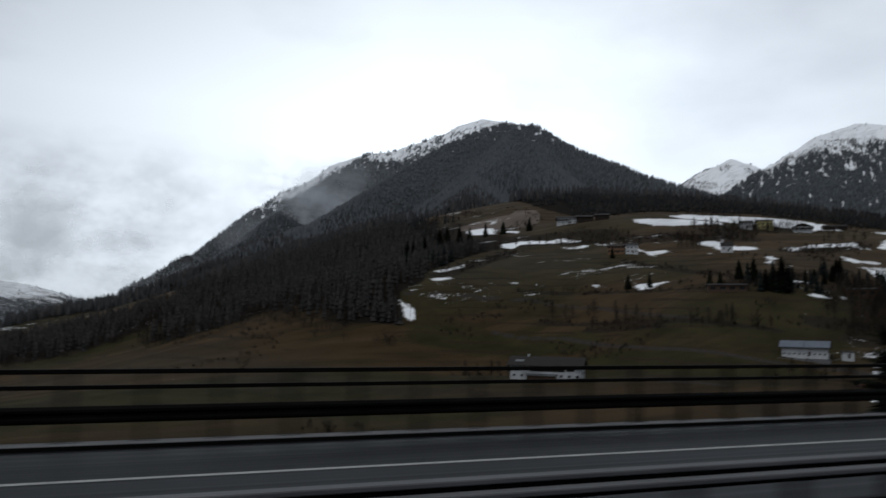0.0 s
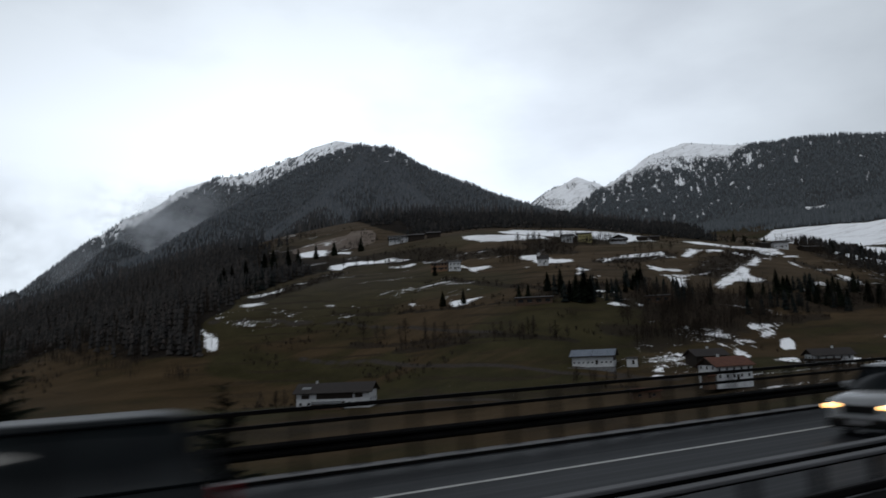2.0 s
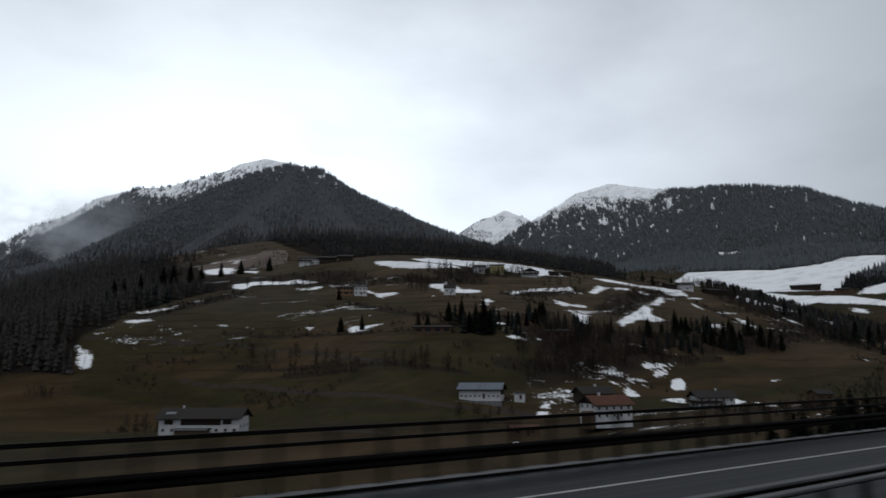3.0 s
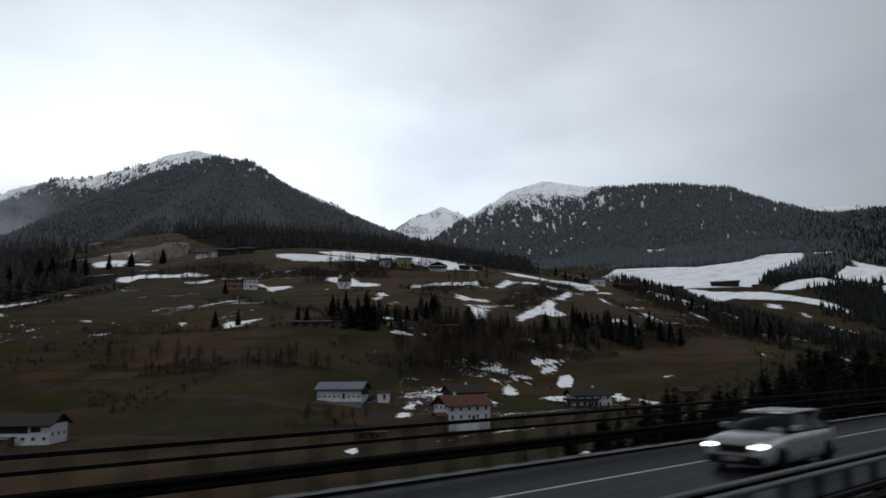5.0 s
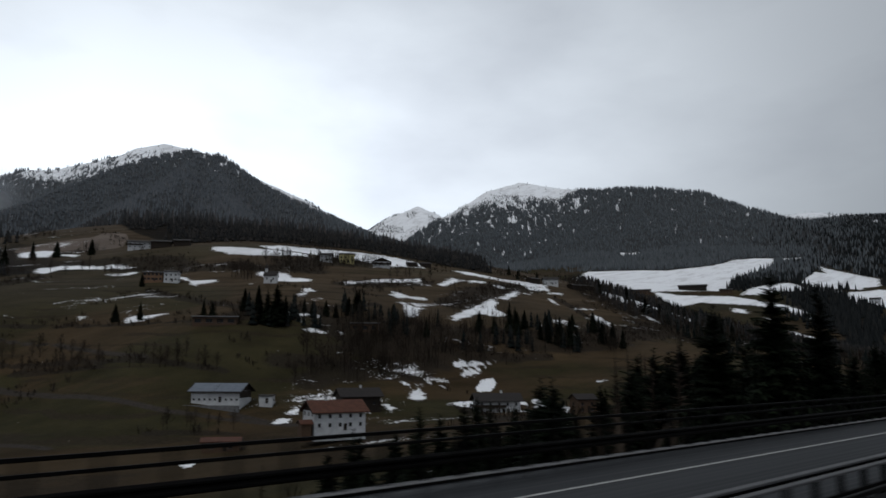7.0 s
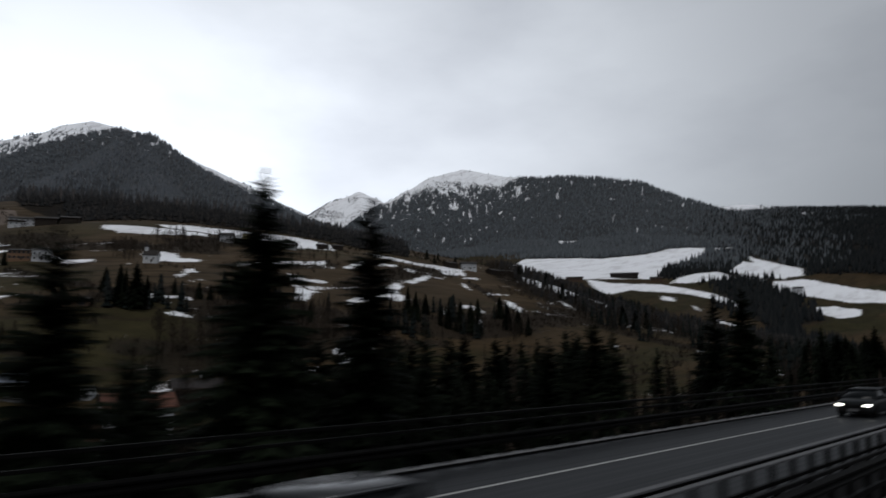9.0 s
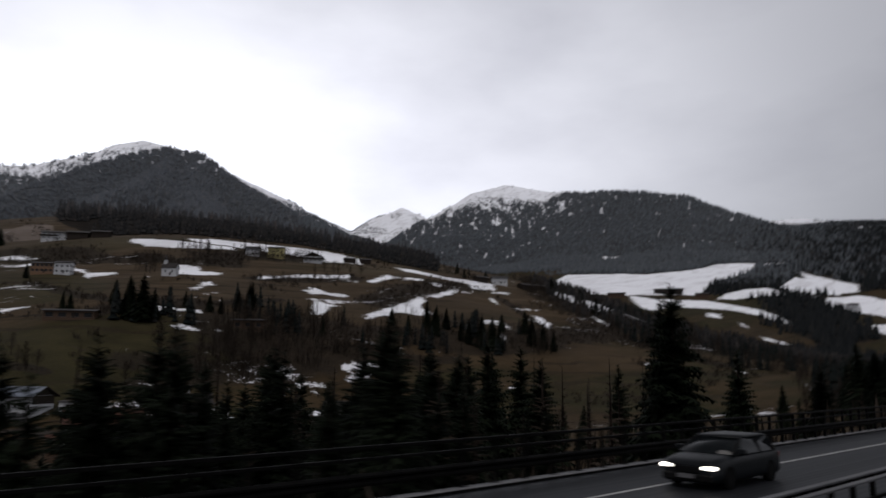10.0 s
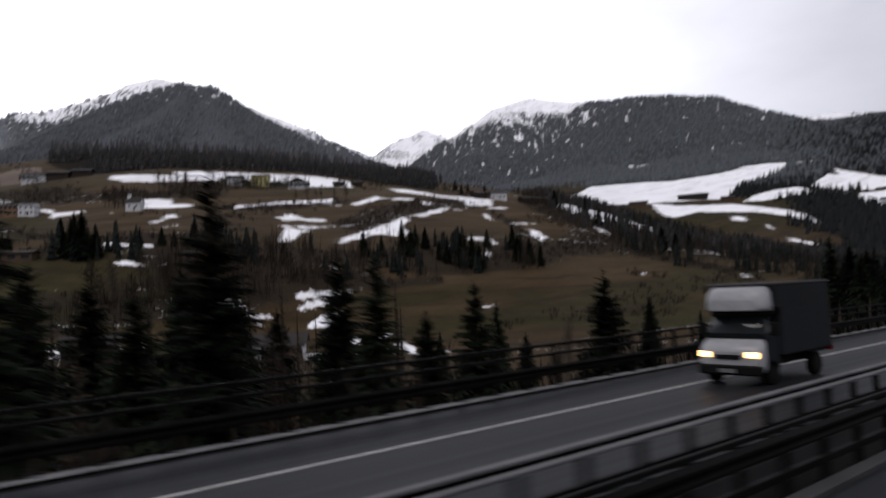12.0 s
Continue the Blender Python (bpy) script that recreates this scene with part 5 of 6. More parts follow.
BARES = [tree_of("bare_tree", "leafless brown broadleaf tree on the meadow", bare_tree_meshes(s, 10.0, w), "crown", BARK, TWIGS, "leafless trees of the slope") for s, w in ((21, 3.2), (22, 4.0), (23, 2.6))]
used = {}


def plant(models, x, y, tall, full):
    """Plants the next model of a kind at a place; the first of each stands there itself."""
    used[id(models)] = used.get(id(models), -1) + 1
    base = models[used[id(models)] % len(models)]
    k = tall / full
    m = Matrix.LocRotScale((x, y, float(height(x, y)) - 0.1), Euler((0, 0, (x * 1.7 + y * 2.3) % 6.283)), None)
    if base.name not in used:
        used[base.name] = True
        base.scale = (k, k, k)
        base.matrix_basis = m @ Matrix.Diagonal((k, k, k, 1))
        return base
    ob = copy_thing(base, m)
    ob.matrix_basis = m @ Matrix.Diagonal((k, k, k, 1))
    return ob


# the row beside the outer barrier
for x, y, tall in ((213.2, 27.0, 20.3), (217.5, 24.9, 17.0), (205.5, 28.3, 18.9), (266.7, 27.4, 17.4), (278.3, 35.1, 23.0), (305.3, 31.5, 13.6), (299.3, 38.5, 16.5), (286.0, 31.8, 15.9)):
    plant(SPRUCES, x, y, tall, 20.0)
for x, y, tall in ((209.5, 31.0, 17.5), (212.5, 37.5, 21.0), (210.5, 41.0, 21.5), (207.0, 33.5, 15.0)):
    plant(SPRUCES, x, y, tall, 20.0)
# tall trees of the valley side that just rise past the barrier
for x, y, tall in ((40.0, 33.0, 25.8), (50.2, 40.6, 28.0), (205.8, 45.0, 22.5), (209.6, 47.5, 20.0), (202.0, 39.0, 18.0), (212.5, 52.0, 22.0), (200.0, 43.5, 16.5), (238.0, 42.0, 20.0), (241.0, 52.0, 22.0), (243.5, 60.0, 23.0), (236.0, 47.5, 19.0)):
    plant(SPRUCES, x, y, tall, 20.0)
for x, y, tall in ((21.8, 32.1, 21.0), (18.5, 35.5, 20.0)):
    plant(LARCHES, x, y, tall, 18.0)


# spruces of the slope: x, y, height
for x, y, tall in ((288, 432, 11.0), (333, 522, 10.3), (321, 388, 11.7), (322, 379, 11.2), (341, 360, 13.9), (343, 356, 20.1), (347, 353, 23.5), (353, 354, 16.2), (375, 362, 11.0), (387, 366, 10.0), (392, 363, 9.3), (413, 369, 17.3), (404, 367, 12.2), (414, 334, 11.6), (435, 330, 12.7), (491, 341, 15.3), (500, 336, 12.7), (514, 335, 22.1), (518, 332, 17.4), (532, 323, 12.4),):
    plant(SPRUCES, x, y, tall, 20.0)
for x, y, tall in ((533, 317, 16.6), (538, 311, 20.1), (542, 306, 20.9), (543, 301, 17.3), (582, 308, 17.4), (586, 302, 17.0), (588, 295, 15.3), (597, 327, 16.9), (736, 540, 11.4), (754, 541, 9.2), (346, 389, 13.7), (350, 380, 16.7), (377, 374, 9.6), (413, 372, 15.0), (425, 350, 13.4), (534, 348, 14.1), (536, 341, 14.0), (552, 334, 12.3), (560, 332, 10.6), (580, 333, 12.7),):
    plant(SPRUCES, x, y, tall, 20.0)
for x, y, tall in ((747, 509, 11.5), (719, 512, 11.1), (773, 393, 15.9), (772, 377, 15.5), (742, 324, 15.3), (745, 313, 19.6), (746, 302, 17.4), (765, 302, 18.1), (800, 466, 17.2), (820, 445, 17.1), (298, 421, 11.4), (354, 723, 16.2), (284, 727, 18.7), (277, 740, 22.3), (253, 713, 24.0), (241, 703, 24.0), (309, 742, 18.1), (327, 734, 16.2), (213, 666, 24.0), (195, 644, 24.0),):
    plant(SPRUCES, x, y, tall, 20.0)
for x, y, tall in ((185, 631, 24.0),):
    plant(SPRUCES, x, y, tall, 20.0)

# the belt of spruce and larch below the motorway
for x, y, tall in ((253, 61, 22.8), (228, 39, 21.0), (244, 34, 19.0), (250, 41, 18.2), (222, 42, 23.7), (241, 28, 15.0), (232, 42, 19.5), (255, 54, 19.6), (238, 57, 18.2), (245, 57, 21.5), (237, 27, 11.3), (221, 35, 18.1), (223, 27, 12.3), (247, 48, 21.8), (236, 44, 22.8), (224, 49, 20.2), (235, 39, 22.9), (226, 43, 24.2), (245, 39, 17.8), (255, 41, 19.4),):
    plant(SPRUCES, x, y, tall, 20.0)
for x, y, tall in ((243, 31, 17.0), (228, 45, 22.7), (251, 33, 15.9), (235, 52, 23.6), (231, 32, 15.3), (216, 31, 19.7), (216, 43, 23.0), (242, 47, 17.5), (236, 49, 20.4), (212, 34, 18.7), (217, 40, 19.9), (253, 28, 9.9), (252, 58, 22.6), (247, 42, 17.1), (214, 41, 21.4), (224, 37, 19.4), (233, 45, 22.2), (248, 59, 19.9), (247, 52, 17.5), (251, 36, 19.8),):
    plant(SPRUCES, x, y, tall, 20.0)
for x, y, tall in ((259, 54, 16.9), (260, 43, 20.1), (249, 26, 7.6), (267, 59, 17.2), (260, 46, 20.2), (264, 73, 20.8), (269, 36, 12.3), (265, 52, 15.0), (240, 32, 11.1), (259, 66, 15.8), (252, 47, 18.1), (268, 63, 18.1), (262, 50, 19.8), (281, 70, 22.5), (273, 52, 22.1), (297, 74, 20.9), (294, 78, 21.0), (285, 58, 21.3), (295, 51, 18.4), (267, 48, 16.3),):
    plant(SPRUCES, x, y, tall, 20.0)
for x, y, tall in ((298, 83, 18.7), (269, 68, 22.7), (276, 66, 14.1), (290, 72, 21.3), (297, 79, 13.0), (279, 50, 19.4), (301, 82, 16.0), (291, 86, 14.2), (276, 72, 23.6), (290, 42, 19.7), (302, 57, 11.9), (298, 86, 17.5), (285, 72, 17.3), (278, 62, 14.4), (299, 44, 14.9), (370, 72, 12.0), (327, 65, 14.4), (406, 69, 10.1), (398, 74, 11.7), (354, 53, 10.4),):
    plant(SPRUCES, x, y, tall, 20.0)
for x, y, tall in ((371, 46, 9.9), (318, 37, 11.3), (358, 43, 10.2), (535, 59, 18.5), (604, 105, 20.4), (647, 51, 18.0), (690, 132, 15.7), (638, 62, 19.7), (493, 55, 18.0), (529, 80, 23.8), (445, 72, 23.6), (581, 103, 17.3), (427, 59, 17.3), (582, 83, 15.5), (538, 69, 22.0), (436, 55, 21.4), (645, 118, 10.7), (621, 111, 13.5), (663, 152, 13.3), (628, 99, 19.7),):
    plant(SPRUCES, x, y, tall, 20.0)
for x, y, tall in ((655, 81, 19.0), (669, 131, 10.5), (583, 50, 14.8), (461, 71, 19.5), (443, 67, 21.0), (568, 98, 21.3), (467, 70, 15.8), (678, 159, 10.8), (506, 78, 18.5), (541, 99, 22.0), (569, 110, 22.1), (458, 48, 19.5), (481, 49, 13.9), (588, 70, 21.5), (597, 81, 15.2), (655, 118, 13.9), (577, 75, 14.0), (560, 111, 24.5), (539, 92, 20.1), (551, 110, 21.1),):
    plant(SPRUCES, x, y, tall, 20.0)
for x, y, tall in ((504, 60, 21.7), (603, 88, 13.8), (587, 76, 13.1), (610, 110, 20.9), (595, 93, 18.1), (576, 114, 18.0), (584, 88, 13.9), (577, 99, 21.6), (583, 92, 21.7), (631, 67, 18.5), (644, 82, 17.1), (514, 60, 20.3), (650, 124, 13.3), (637, 111, 13.0), (456, 68, 20.3), (560, 103, 22.6), (573, 107, 22.1), (620, 47, 18.9), (650, 128, 14.1), (623, 128, 15.9),):
    plant(SPRUCES, x, y, tall, 20.0)
for x, y, tall in ((595, 88, 17.2), (551, 93, 23.7), (640, 75, 14.2), (500, 64, 20.7), (490, 74, 16.8), (525, 54, 18.5), (643, 71, 19.3), (632, 97, 16.5), (523, 49, 15.8), (694, 165, 15.2), (618, 107, 14.4), (480, 60, 15.8), (466, 64, 20.2), (620, 117, 19.1), (595, 75, 16.6), (571, 55, 14.5), (609, 71, 14.4), (530, 92, 24.0), (487, 84, 20.5), (553, 65, 18.3),):
    plant(SPRUCES, x, y, tall, 20.0)
for x, y, tall in ((499, 72, 20.9), (631, 87, 16.8), (656, 69, 16.9), (659, 111, 18.0), (563, 76, 15.3), (461, 35, 14.4), (527, 42, 15.2), (533, 50, 14.0), (598, 37, 12.9), (627, 34, 11.5), (611, 62, 14.8), (597, 50, 10.4), (551, 41, 15.0), (572, 79, 13.6), (574, 61, 12.9), (509, 69, 15.1), (492, 39, 12.9), (614, 80, 12.7), (615, 73, 11.4), (534, 37, 11.0),):
    plant(SPRUCES, x, y, tall, 20.0)
for x, y, tall in ((455, 37, 13.9), (622, 78, 14.0), (590, 47, 14.7), (575, 68, 15.3), (438, 44, 12.3), (613, 39, 9.6), (220, 74, 14.6), (259, 74, 9.6), (246, 79, 11.6), (255, 90, 11.2), (230, 87, 12.6), (247, 67, 13.1), (212, 51, 16.1), (200, 69, 19.5), (229, 58, 13.5), (211, 60, 13.4), (250, 80, 12.1), (209, 69, 16.7), (240, 77, 14.4), (215, 56, 11.5),):
    plant(SPRUCES, x, y, tall, 20.0)
for x, y, tall in ((234, 72, 15.4), (208, 79, 16.9), (203, 57, 14.1), (225, 61, 11.0), (209, 56, 16.9), (206, 46, 16.2), (241, 86, 14.3), (229, 68, 16.3), (231, 79, 14.0), (221, 88, 15.8), (227, 73, 14.1), (250, 88, 11.4), (207, 85, 14.8), (200, 66, 16.6), (235, 85, 12.2), (223, 65, 16.7), (335, 107, 8.2), (344, 82, 6.2), (312, 95, 15.6), (334, 85, 9.3),):
    plant(SPRUCES, x, y, tall, 20.0)
for x, y, tall in ((338, 93, 8.4), (332, 65, 10.0), (318, 82, 10.7),):
    plant(SPRUCES, x, y, tall, 20.0)
for x, y, tall in ((205, 37, 21.0), (236, 32, 13.2), (215, 37, 24.3), (208, 33, 20.3), (228, 48, 18.8), (248, 32, 17.1), (255, 50, 19.6), (225, 33, 17.3), (209, 40, 24.3), (249, 63, 23.4), (231, 54, 19.6), (235, 56, 24.1), (255, 46, 22.0), (250, 55, 17.4), (241, 60, 21.0), (248, 36, 17.0), (240, 49, 18.9), (246, 29, 10.9), (245, 61, 17.9), (250, 51, 19.1),):
    plant(LARCHES, x, y, tall, 18.0)
for x, y, tall in ((244, 25, 8.8), (212, 38, 23.1), (255, 25, 6.3), (220, 46, 22.0), (260, 62, 18.8), (239, 45, 19.2), (260, 30, 13.2), (269, 74, 20.3), (261, 59, 16.4), (266, 39, 19.8), (262, 38, 13.5), (267, 42, 15.2), (256, 61, 20.1), (261, 70, 21.1), (238, 41, 15.5), (269, 55, 16.8), (256, 33, 12.7), (241, 54, 22.4), (274, 77, 20.2), (290, 52, 16.0),):
    plant(LARCHES, x, y, tall, 18.0)
for x, y, tall in ((273, 44, 14.9), (274, 81, 21.7), (299, 48, 14.9), (264, 68, 19.0), (291, 61, 20.1), (264, 46, 20.2), (284, 51, 18.6), (297, 95, 13.3), (287, 55, 12.9), (288, 75, 18.6), (264, 62, 18.7), (292, 67, 13.1), (283, 63, 13.5), (277, 57, 17.5), (298, 66, 19.8), (283, 79, 16.5), (296, 90, 16.8), (288, 67, 19.7), (280, 42, 19.2), (295, 45, 15.7),):
    plant(LARCHES, x, y, tall, 18.0)
for x, y, tall in ((287, 84, 20.8), (272, 60, 19.8), (295, 69, 12.9), (294, 59, 14.5), (286, 45, 16.0), (289, 79, 21.6), (302, 52, 18.2), (280, 84, 19.2), (302, 96, 21.3), (300, 78, 20.1), (280, 80, 21.3), (429, 46, 11.1), (387, 62, 13.6), (411, 35, 8.4), (424, 65, 10.5), (378, 61, 12.0), (392, 56, 9.5), (422, 44, 9.0), (345, 61, 13.4), (647, 111, 17.4),):
    plant(LARCHES, x, y, tall, 18.0)
for x, y, tall in ((538, 65, 21.8), (647, 94, 18.5), (506, 94, 22.2), (559, 116, 18.4), (602, 109, 13.5), (624, 62, 12.8), (503, 72, 18.5), (531, 69, 23.5), (605, 75, 20.0), (595, 124, 19.0), (610, 96, 17.1), (514, 53, 19.7), (528, 72, 16.5), (578, 38, 9.8), (460, 78, 17.3), (545, 44, 13.3), (502, 38, 12.9), (246, 76, 10.5), (226, 90, 13.3), (253, 66, 12.9),):
    plant(LARCHES, x, y, tall, 18.0)
for x, y, tall in ((255, 77, 13.4), (225, 55, 15.5), (199, 88, 14.9), (198, 49, 16.6), (199, 39, 13.9), (245, 72, 11.4), (226, 52, 11.1), (336, 114, 8.1), (329, 79, 8.0), (326, 102, 13.9), (314, 117, 7.7), (335, 62, 8.0), (301, 62, 9.7), (341, 97, 5.4), (327, 97, 8.0), (328, 87, 9.1), (324, 108, 6.0), (340, 103, 13.2), (307, 64, 7.8), (339, 69, 6.1),):
    plant(LARCHES, x, y, tall, 18.0)
for x, y, tall in ((332, 119, 12.4), (315, 76, 10.9), (317, 105, 9.2), (304, 74, 10.9), (326, 115, 13.5), (316, 71, 15.3),):
    plant(LARCHES, x, y, tall, 18.0)

# the thick edge of the belt beside the barrier
edge_rng = random.Random(5)
for i in range(34):
    plant(SPRUCES, edge_rng.uniform(199, 246), edge_rng.uniform(25, 38), edge_rng.uniform(6, 12), 20.0)
for i in range(34):
    plant(SPRUCES, edge_rng.uniform(204, 262), edge_rng.uniform(42, 80), edge_rng.uniform(14, 20), 20.0)
for i in range(30):
    plant(LARCHES, edge_rng.uniform(199, 262), edge_rng.uniform(27, 52), edge_rng.uniform(7, 15), 18.0)

# leafless trees: rows along terraces and hedges, and a thicket above the farm
for x, y, tall in ((225, 425, 13.3), (231, 418, 11.0), (235, 416, 10.1), (242, 408, 10.0), (245, 406, 12.5), (250, 389, 13.9), (254, 384, 10.4), (257, 377, 9.9), (262, 370, 8.5), (266, 338, 10.9), (269, 332, 6.5), (275, 326, 10.4), (277, 325, 10.4), (282, 323, 10.1), (288, 315, 9.1), (290, 313, 10.5), (293, 307, 8.3), (316, 279, 10.2), (341, 314, 13.4), (340, 309, 15.0),):
    plant(BARES, x, y, tall, 10.0)
for x, y, tall in ((329, 287, 11.2), (349, 316, 11.7), (340, 297, 12.0), (336, 289, 12.2), (345, 298, 15.0), (344, 292, 11.5), (360, 313, 15.0), (350, 292, 13.8), (346, 285, 14.3), (358, 297, 13.5), (368, 307, 13.7), (369, 306, 15.0), (355, 286, 10.3), (367, 295, 15.0), (364, 290, 15.0), (383, 310, 14.5), (366, 284, 10.6), (363, 279, 12.1), (367, 281, 15.0), (376, 287, 15.0),):
    plant(BARES, x, y, tall, 10.0)
for x, y, tall in ((396, 308, 15.0), (381, 285, 14.5), (375, 278, 15.0), (403, 527, 15.0), (405, 525, 13.5), (409, 530, 15.0), (408, 521, 15.0), (404, 508, 14.9), (413, 521, 15.0), (405, 504, 15.0), (409, 506, 15.0), (399, 291, 8.7), (404, 293, 12.5), (412, 295, 11.9), (427, 307, 14.7), (432, 303, 9.2), (453, 318, 11.6), (430, 290, 13.7), (440, 296, 13.8), (446, 295, 13.1),):
    plant(BARES, x, y, tall, 10.0)
for x, y, tall in ((467, 310, 15.0), (453, 567, 15.0), (451, 549, 14.7), (459, 558, 15.0), (463, 556, 15.0), (469, 554, 15.0), (470, 555, 13.3), (471, 535, 13.0), (529, 488, 9.3), (542, 494, 12.4), (546, 487, 9.6), (551, 488, 10.1), (562, 486, 8.5), (571, 483, 10.9), (234, 390, 9.4), (237, 390, 7.7), (239, 384, 6.4), (242, 380, 7.1), (246, 381, 9.5), (248, 376, 7.4),):
    plant(BARES, x, y, tall, 10.0)
for x, y, tall in ((247, 371, 9.5), (249, 365, 7.3), (251, 362, 9.2), (255, 362, 5.5), (259, 359, 7.9), (260, 357, 6.9), (274, 342, 8.8), (275, 334, 10.3), (280, 330, 8.0), (284, 330, 10.9), (289, 331, 10.1), (372, 326, 12.5), (398, 347, 15.0), (386, 317, 12.0), (391, 315, 10.2), (400, 322, 15.0), (402, 316, 14.5), (429, 333, 14.3), (437, 330, 15.0), (447, 330, 15.0),):
    plant(BARES, x, y, tall, 10.0)
for x, y, tall in ((432, 305, 15.0), (465, 328, 13.8), (448, 307, 10.5), (401, 331, 13.2), (403, 320, 13.5), (412, 326, 12.4), (422, 335, 14.0), (425, 323, 14.7), (427, 313, 14.1), (447, 324, 13.2), (444, 311, 9.2), (457, 320, 14.3), (463, 310, 12.9), (465, 303, 10.4), (461, 289, 14.1), (295, 670, 15.0), (303, 648, 13.3), (311, 635, 9.8), (325, 640, 9.5), (328, 632, 14.4),):
    plant(BARES, x, y, tall, 10.0)
for x, y, tall in ((335, 615, 9.8), (346, 619, 12.8), (355, 607, 9.4), (506, 382, 4.3), (525, 396, 6.4), (533, 398, 4.5), (540, 398, 6.0), (557, 408, 6.6), (566, 412, 5.2), (577, 418, 4.7), (608, 437, 7.8), (456, 563, 9.7), (475, 569, 14.6), (476, 553, 8.8), (495, 562, 12.0), (508, 568, 14.7), (520, 562, 9.2), (541, 580, 9.7), (249, 251, 5.2), (250, 250, 8.0),):
    plant(BARES, x, y, tall, 10.0)
for x, y, tall in ((256, 248, 7.9), (257, 247, 5.6), (259, 248, 6.4), (262, 244, 6.0), (265, 242, 5.7), (268, 237, 7.0), (136, 318, 9.6), (140, 319, 9.3), (145, 376, 8.8), (145, 319, 7.1), (153, 378, 7.6), (153, 335, 6.9), (467, 466, 4.1), (480, 468, 4.9), (492, 473, 6.2), (501, 471, 4.7), (513, 473, 4.1), (518, 471, 6.0), (530, 472, 6.3), (541, 471, 4.4),):
    plant(BARES, x, y, tall, 10.0)
for x, y, tall in ((552, 470, 5.3),):
    plant(BARES, x, y, tall, 10.0)


# ---------------------------------------------------------------- traffic of the far carriageway
def car_paint(name, dark, light):
    return worn(name, dark, light, 0.26, 0.55, 0.8, 6, depth=0.02, shine=0.5)


PAINTS = {"silver": car_paint("silver_car_paint", (0.26, 0.265, 0.275), (0.36, 0.365, 0.375)), "grey": car_paint("grey_car_paint", (0.04, 0.042, 0.045), (0.07, 0.072, 0.076)),
          "dark": worn("dark_car_paint", (0.004, 0.0048, 0.0056), (0.009, 0.0105, 0.012), 0.4, 0.0, 0.8, 6, depth=0.02, shine=0.1), "white": worn("white_van_paint", (0.18, 0.185, 0.195), (0.28, 0.285, 0.295), 0.4, 0.0, 0.8, 6, depth=0.02, shine=0.3)}
RUBBER = worn("tyre_rubber", (0.003, 0.003, 0.003), (0.007, 0.007, 0.007), 0.85, shine=0.04)
CAR_GLASS = worn("dark_car_glass", (0.005, 0.006, 0.007), (0.010, 0.012, 0.013), 0.1, 0, 1, 6, depth=0.01, shine=0.12)
TARP = worn("dark_grey_box_body", (0.006, 0.007, 0.0085), (0.013, 0.0145, 0.017), 0.65, 0, 0.5, 8, shine=0.08)
TRIM = worn("black_plastic_trim", (0.003, 0.003, 0.003), (0.008, 0.008, 0.008), 0.65, shine=0.05)


def lamp_material(name, color, strength):
    m = Nodes(name)
    m.bsdf.inputs["Emission Color"].default_value = (*color, 1)
    m.bsdf.inputs["Emission Strength"].default_value = strength
    return m.finish((0.8, 0.8, 0.78), 0.2)


HEADLAMP_WARM = lamp_material("warm_headlamp", (1.0, 0.5, 0.13), 4.0)
HEADLAMP_WHITE = lamp_material("white_headlamp", (1.0, 0.95, 0.82), 4.5)
TAIL = worn("red_lamp_glass", (0.15, 0.01, 0.01), (0.25, 0.02, 0.02), 0.25)


def loft(stations):
    """A body skin through cross sections: x, then half widths and heights from the sill up."""
    bm, rings = bmesh.new(), []
    for x, section in stations:
        ring = [bm.verts.new((x, w, z)) for w, z in section] + [bm.verts.new((x, -w, z)) for w, z in reversed(section)]
        rings.append(ring)
    n = len(rings[0])
    for a, b in zip(rings[:-1], rings[1:]):
        for i in range(n):
            bm.faces.new((a[i], a[(i + 1) % n], b[(i + 1) % n], b[i]))
    bm.faces.new(rings[0][::-1])
    bm.faces.new(rings[-1])
    for f in bm.faces:
        f.smooth = len(f.verts) == 4
    return bm


def wheel(parent, x, y, r):
    bm = bmesh.new()
    tube(bm, (x, y - 0.1, r), (x, y + 0.1, r), r, r, 20)
    w = part("wheel", bm, RUBBER, parent)
    bm = bmesh.new()
    tube(bm, (x, y - 0.115, r), (x, y + 0.115, r), r * 0.62, r * 0.62, 14)
    part("rim", bm, TRIM, w)


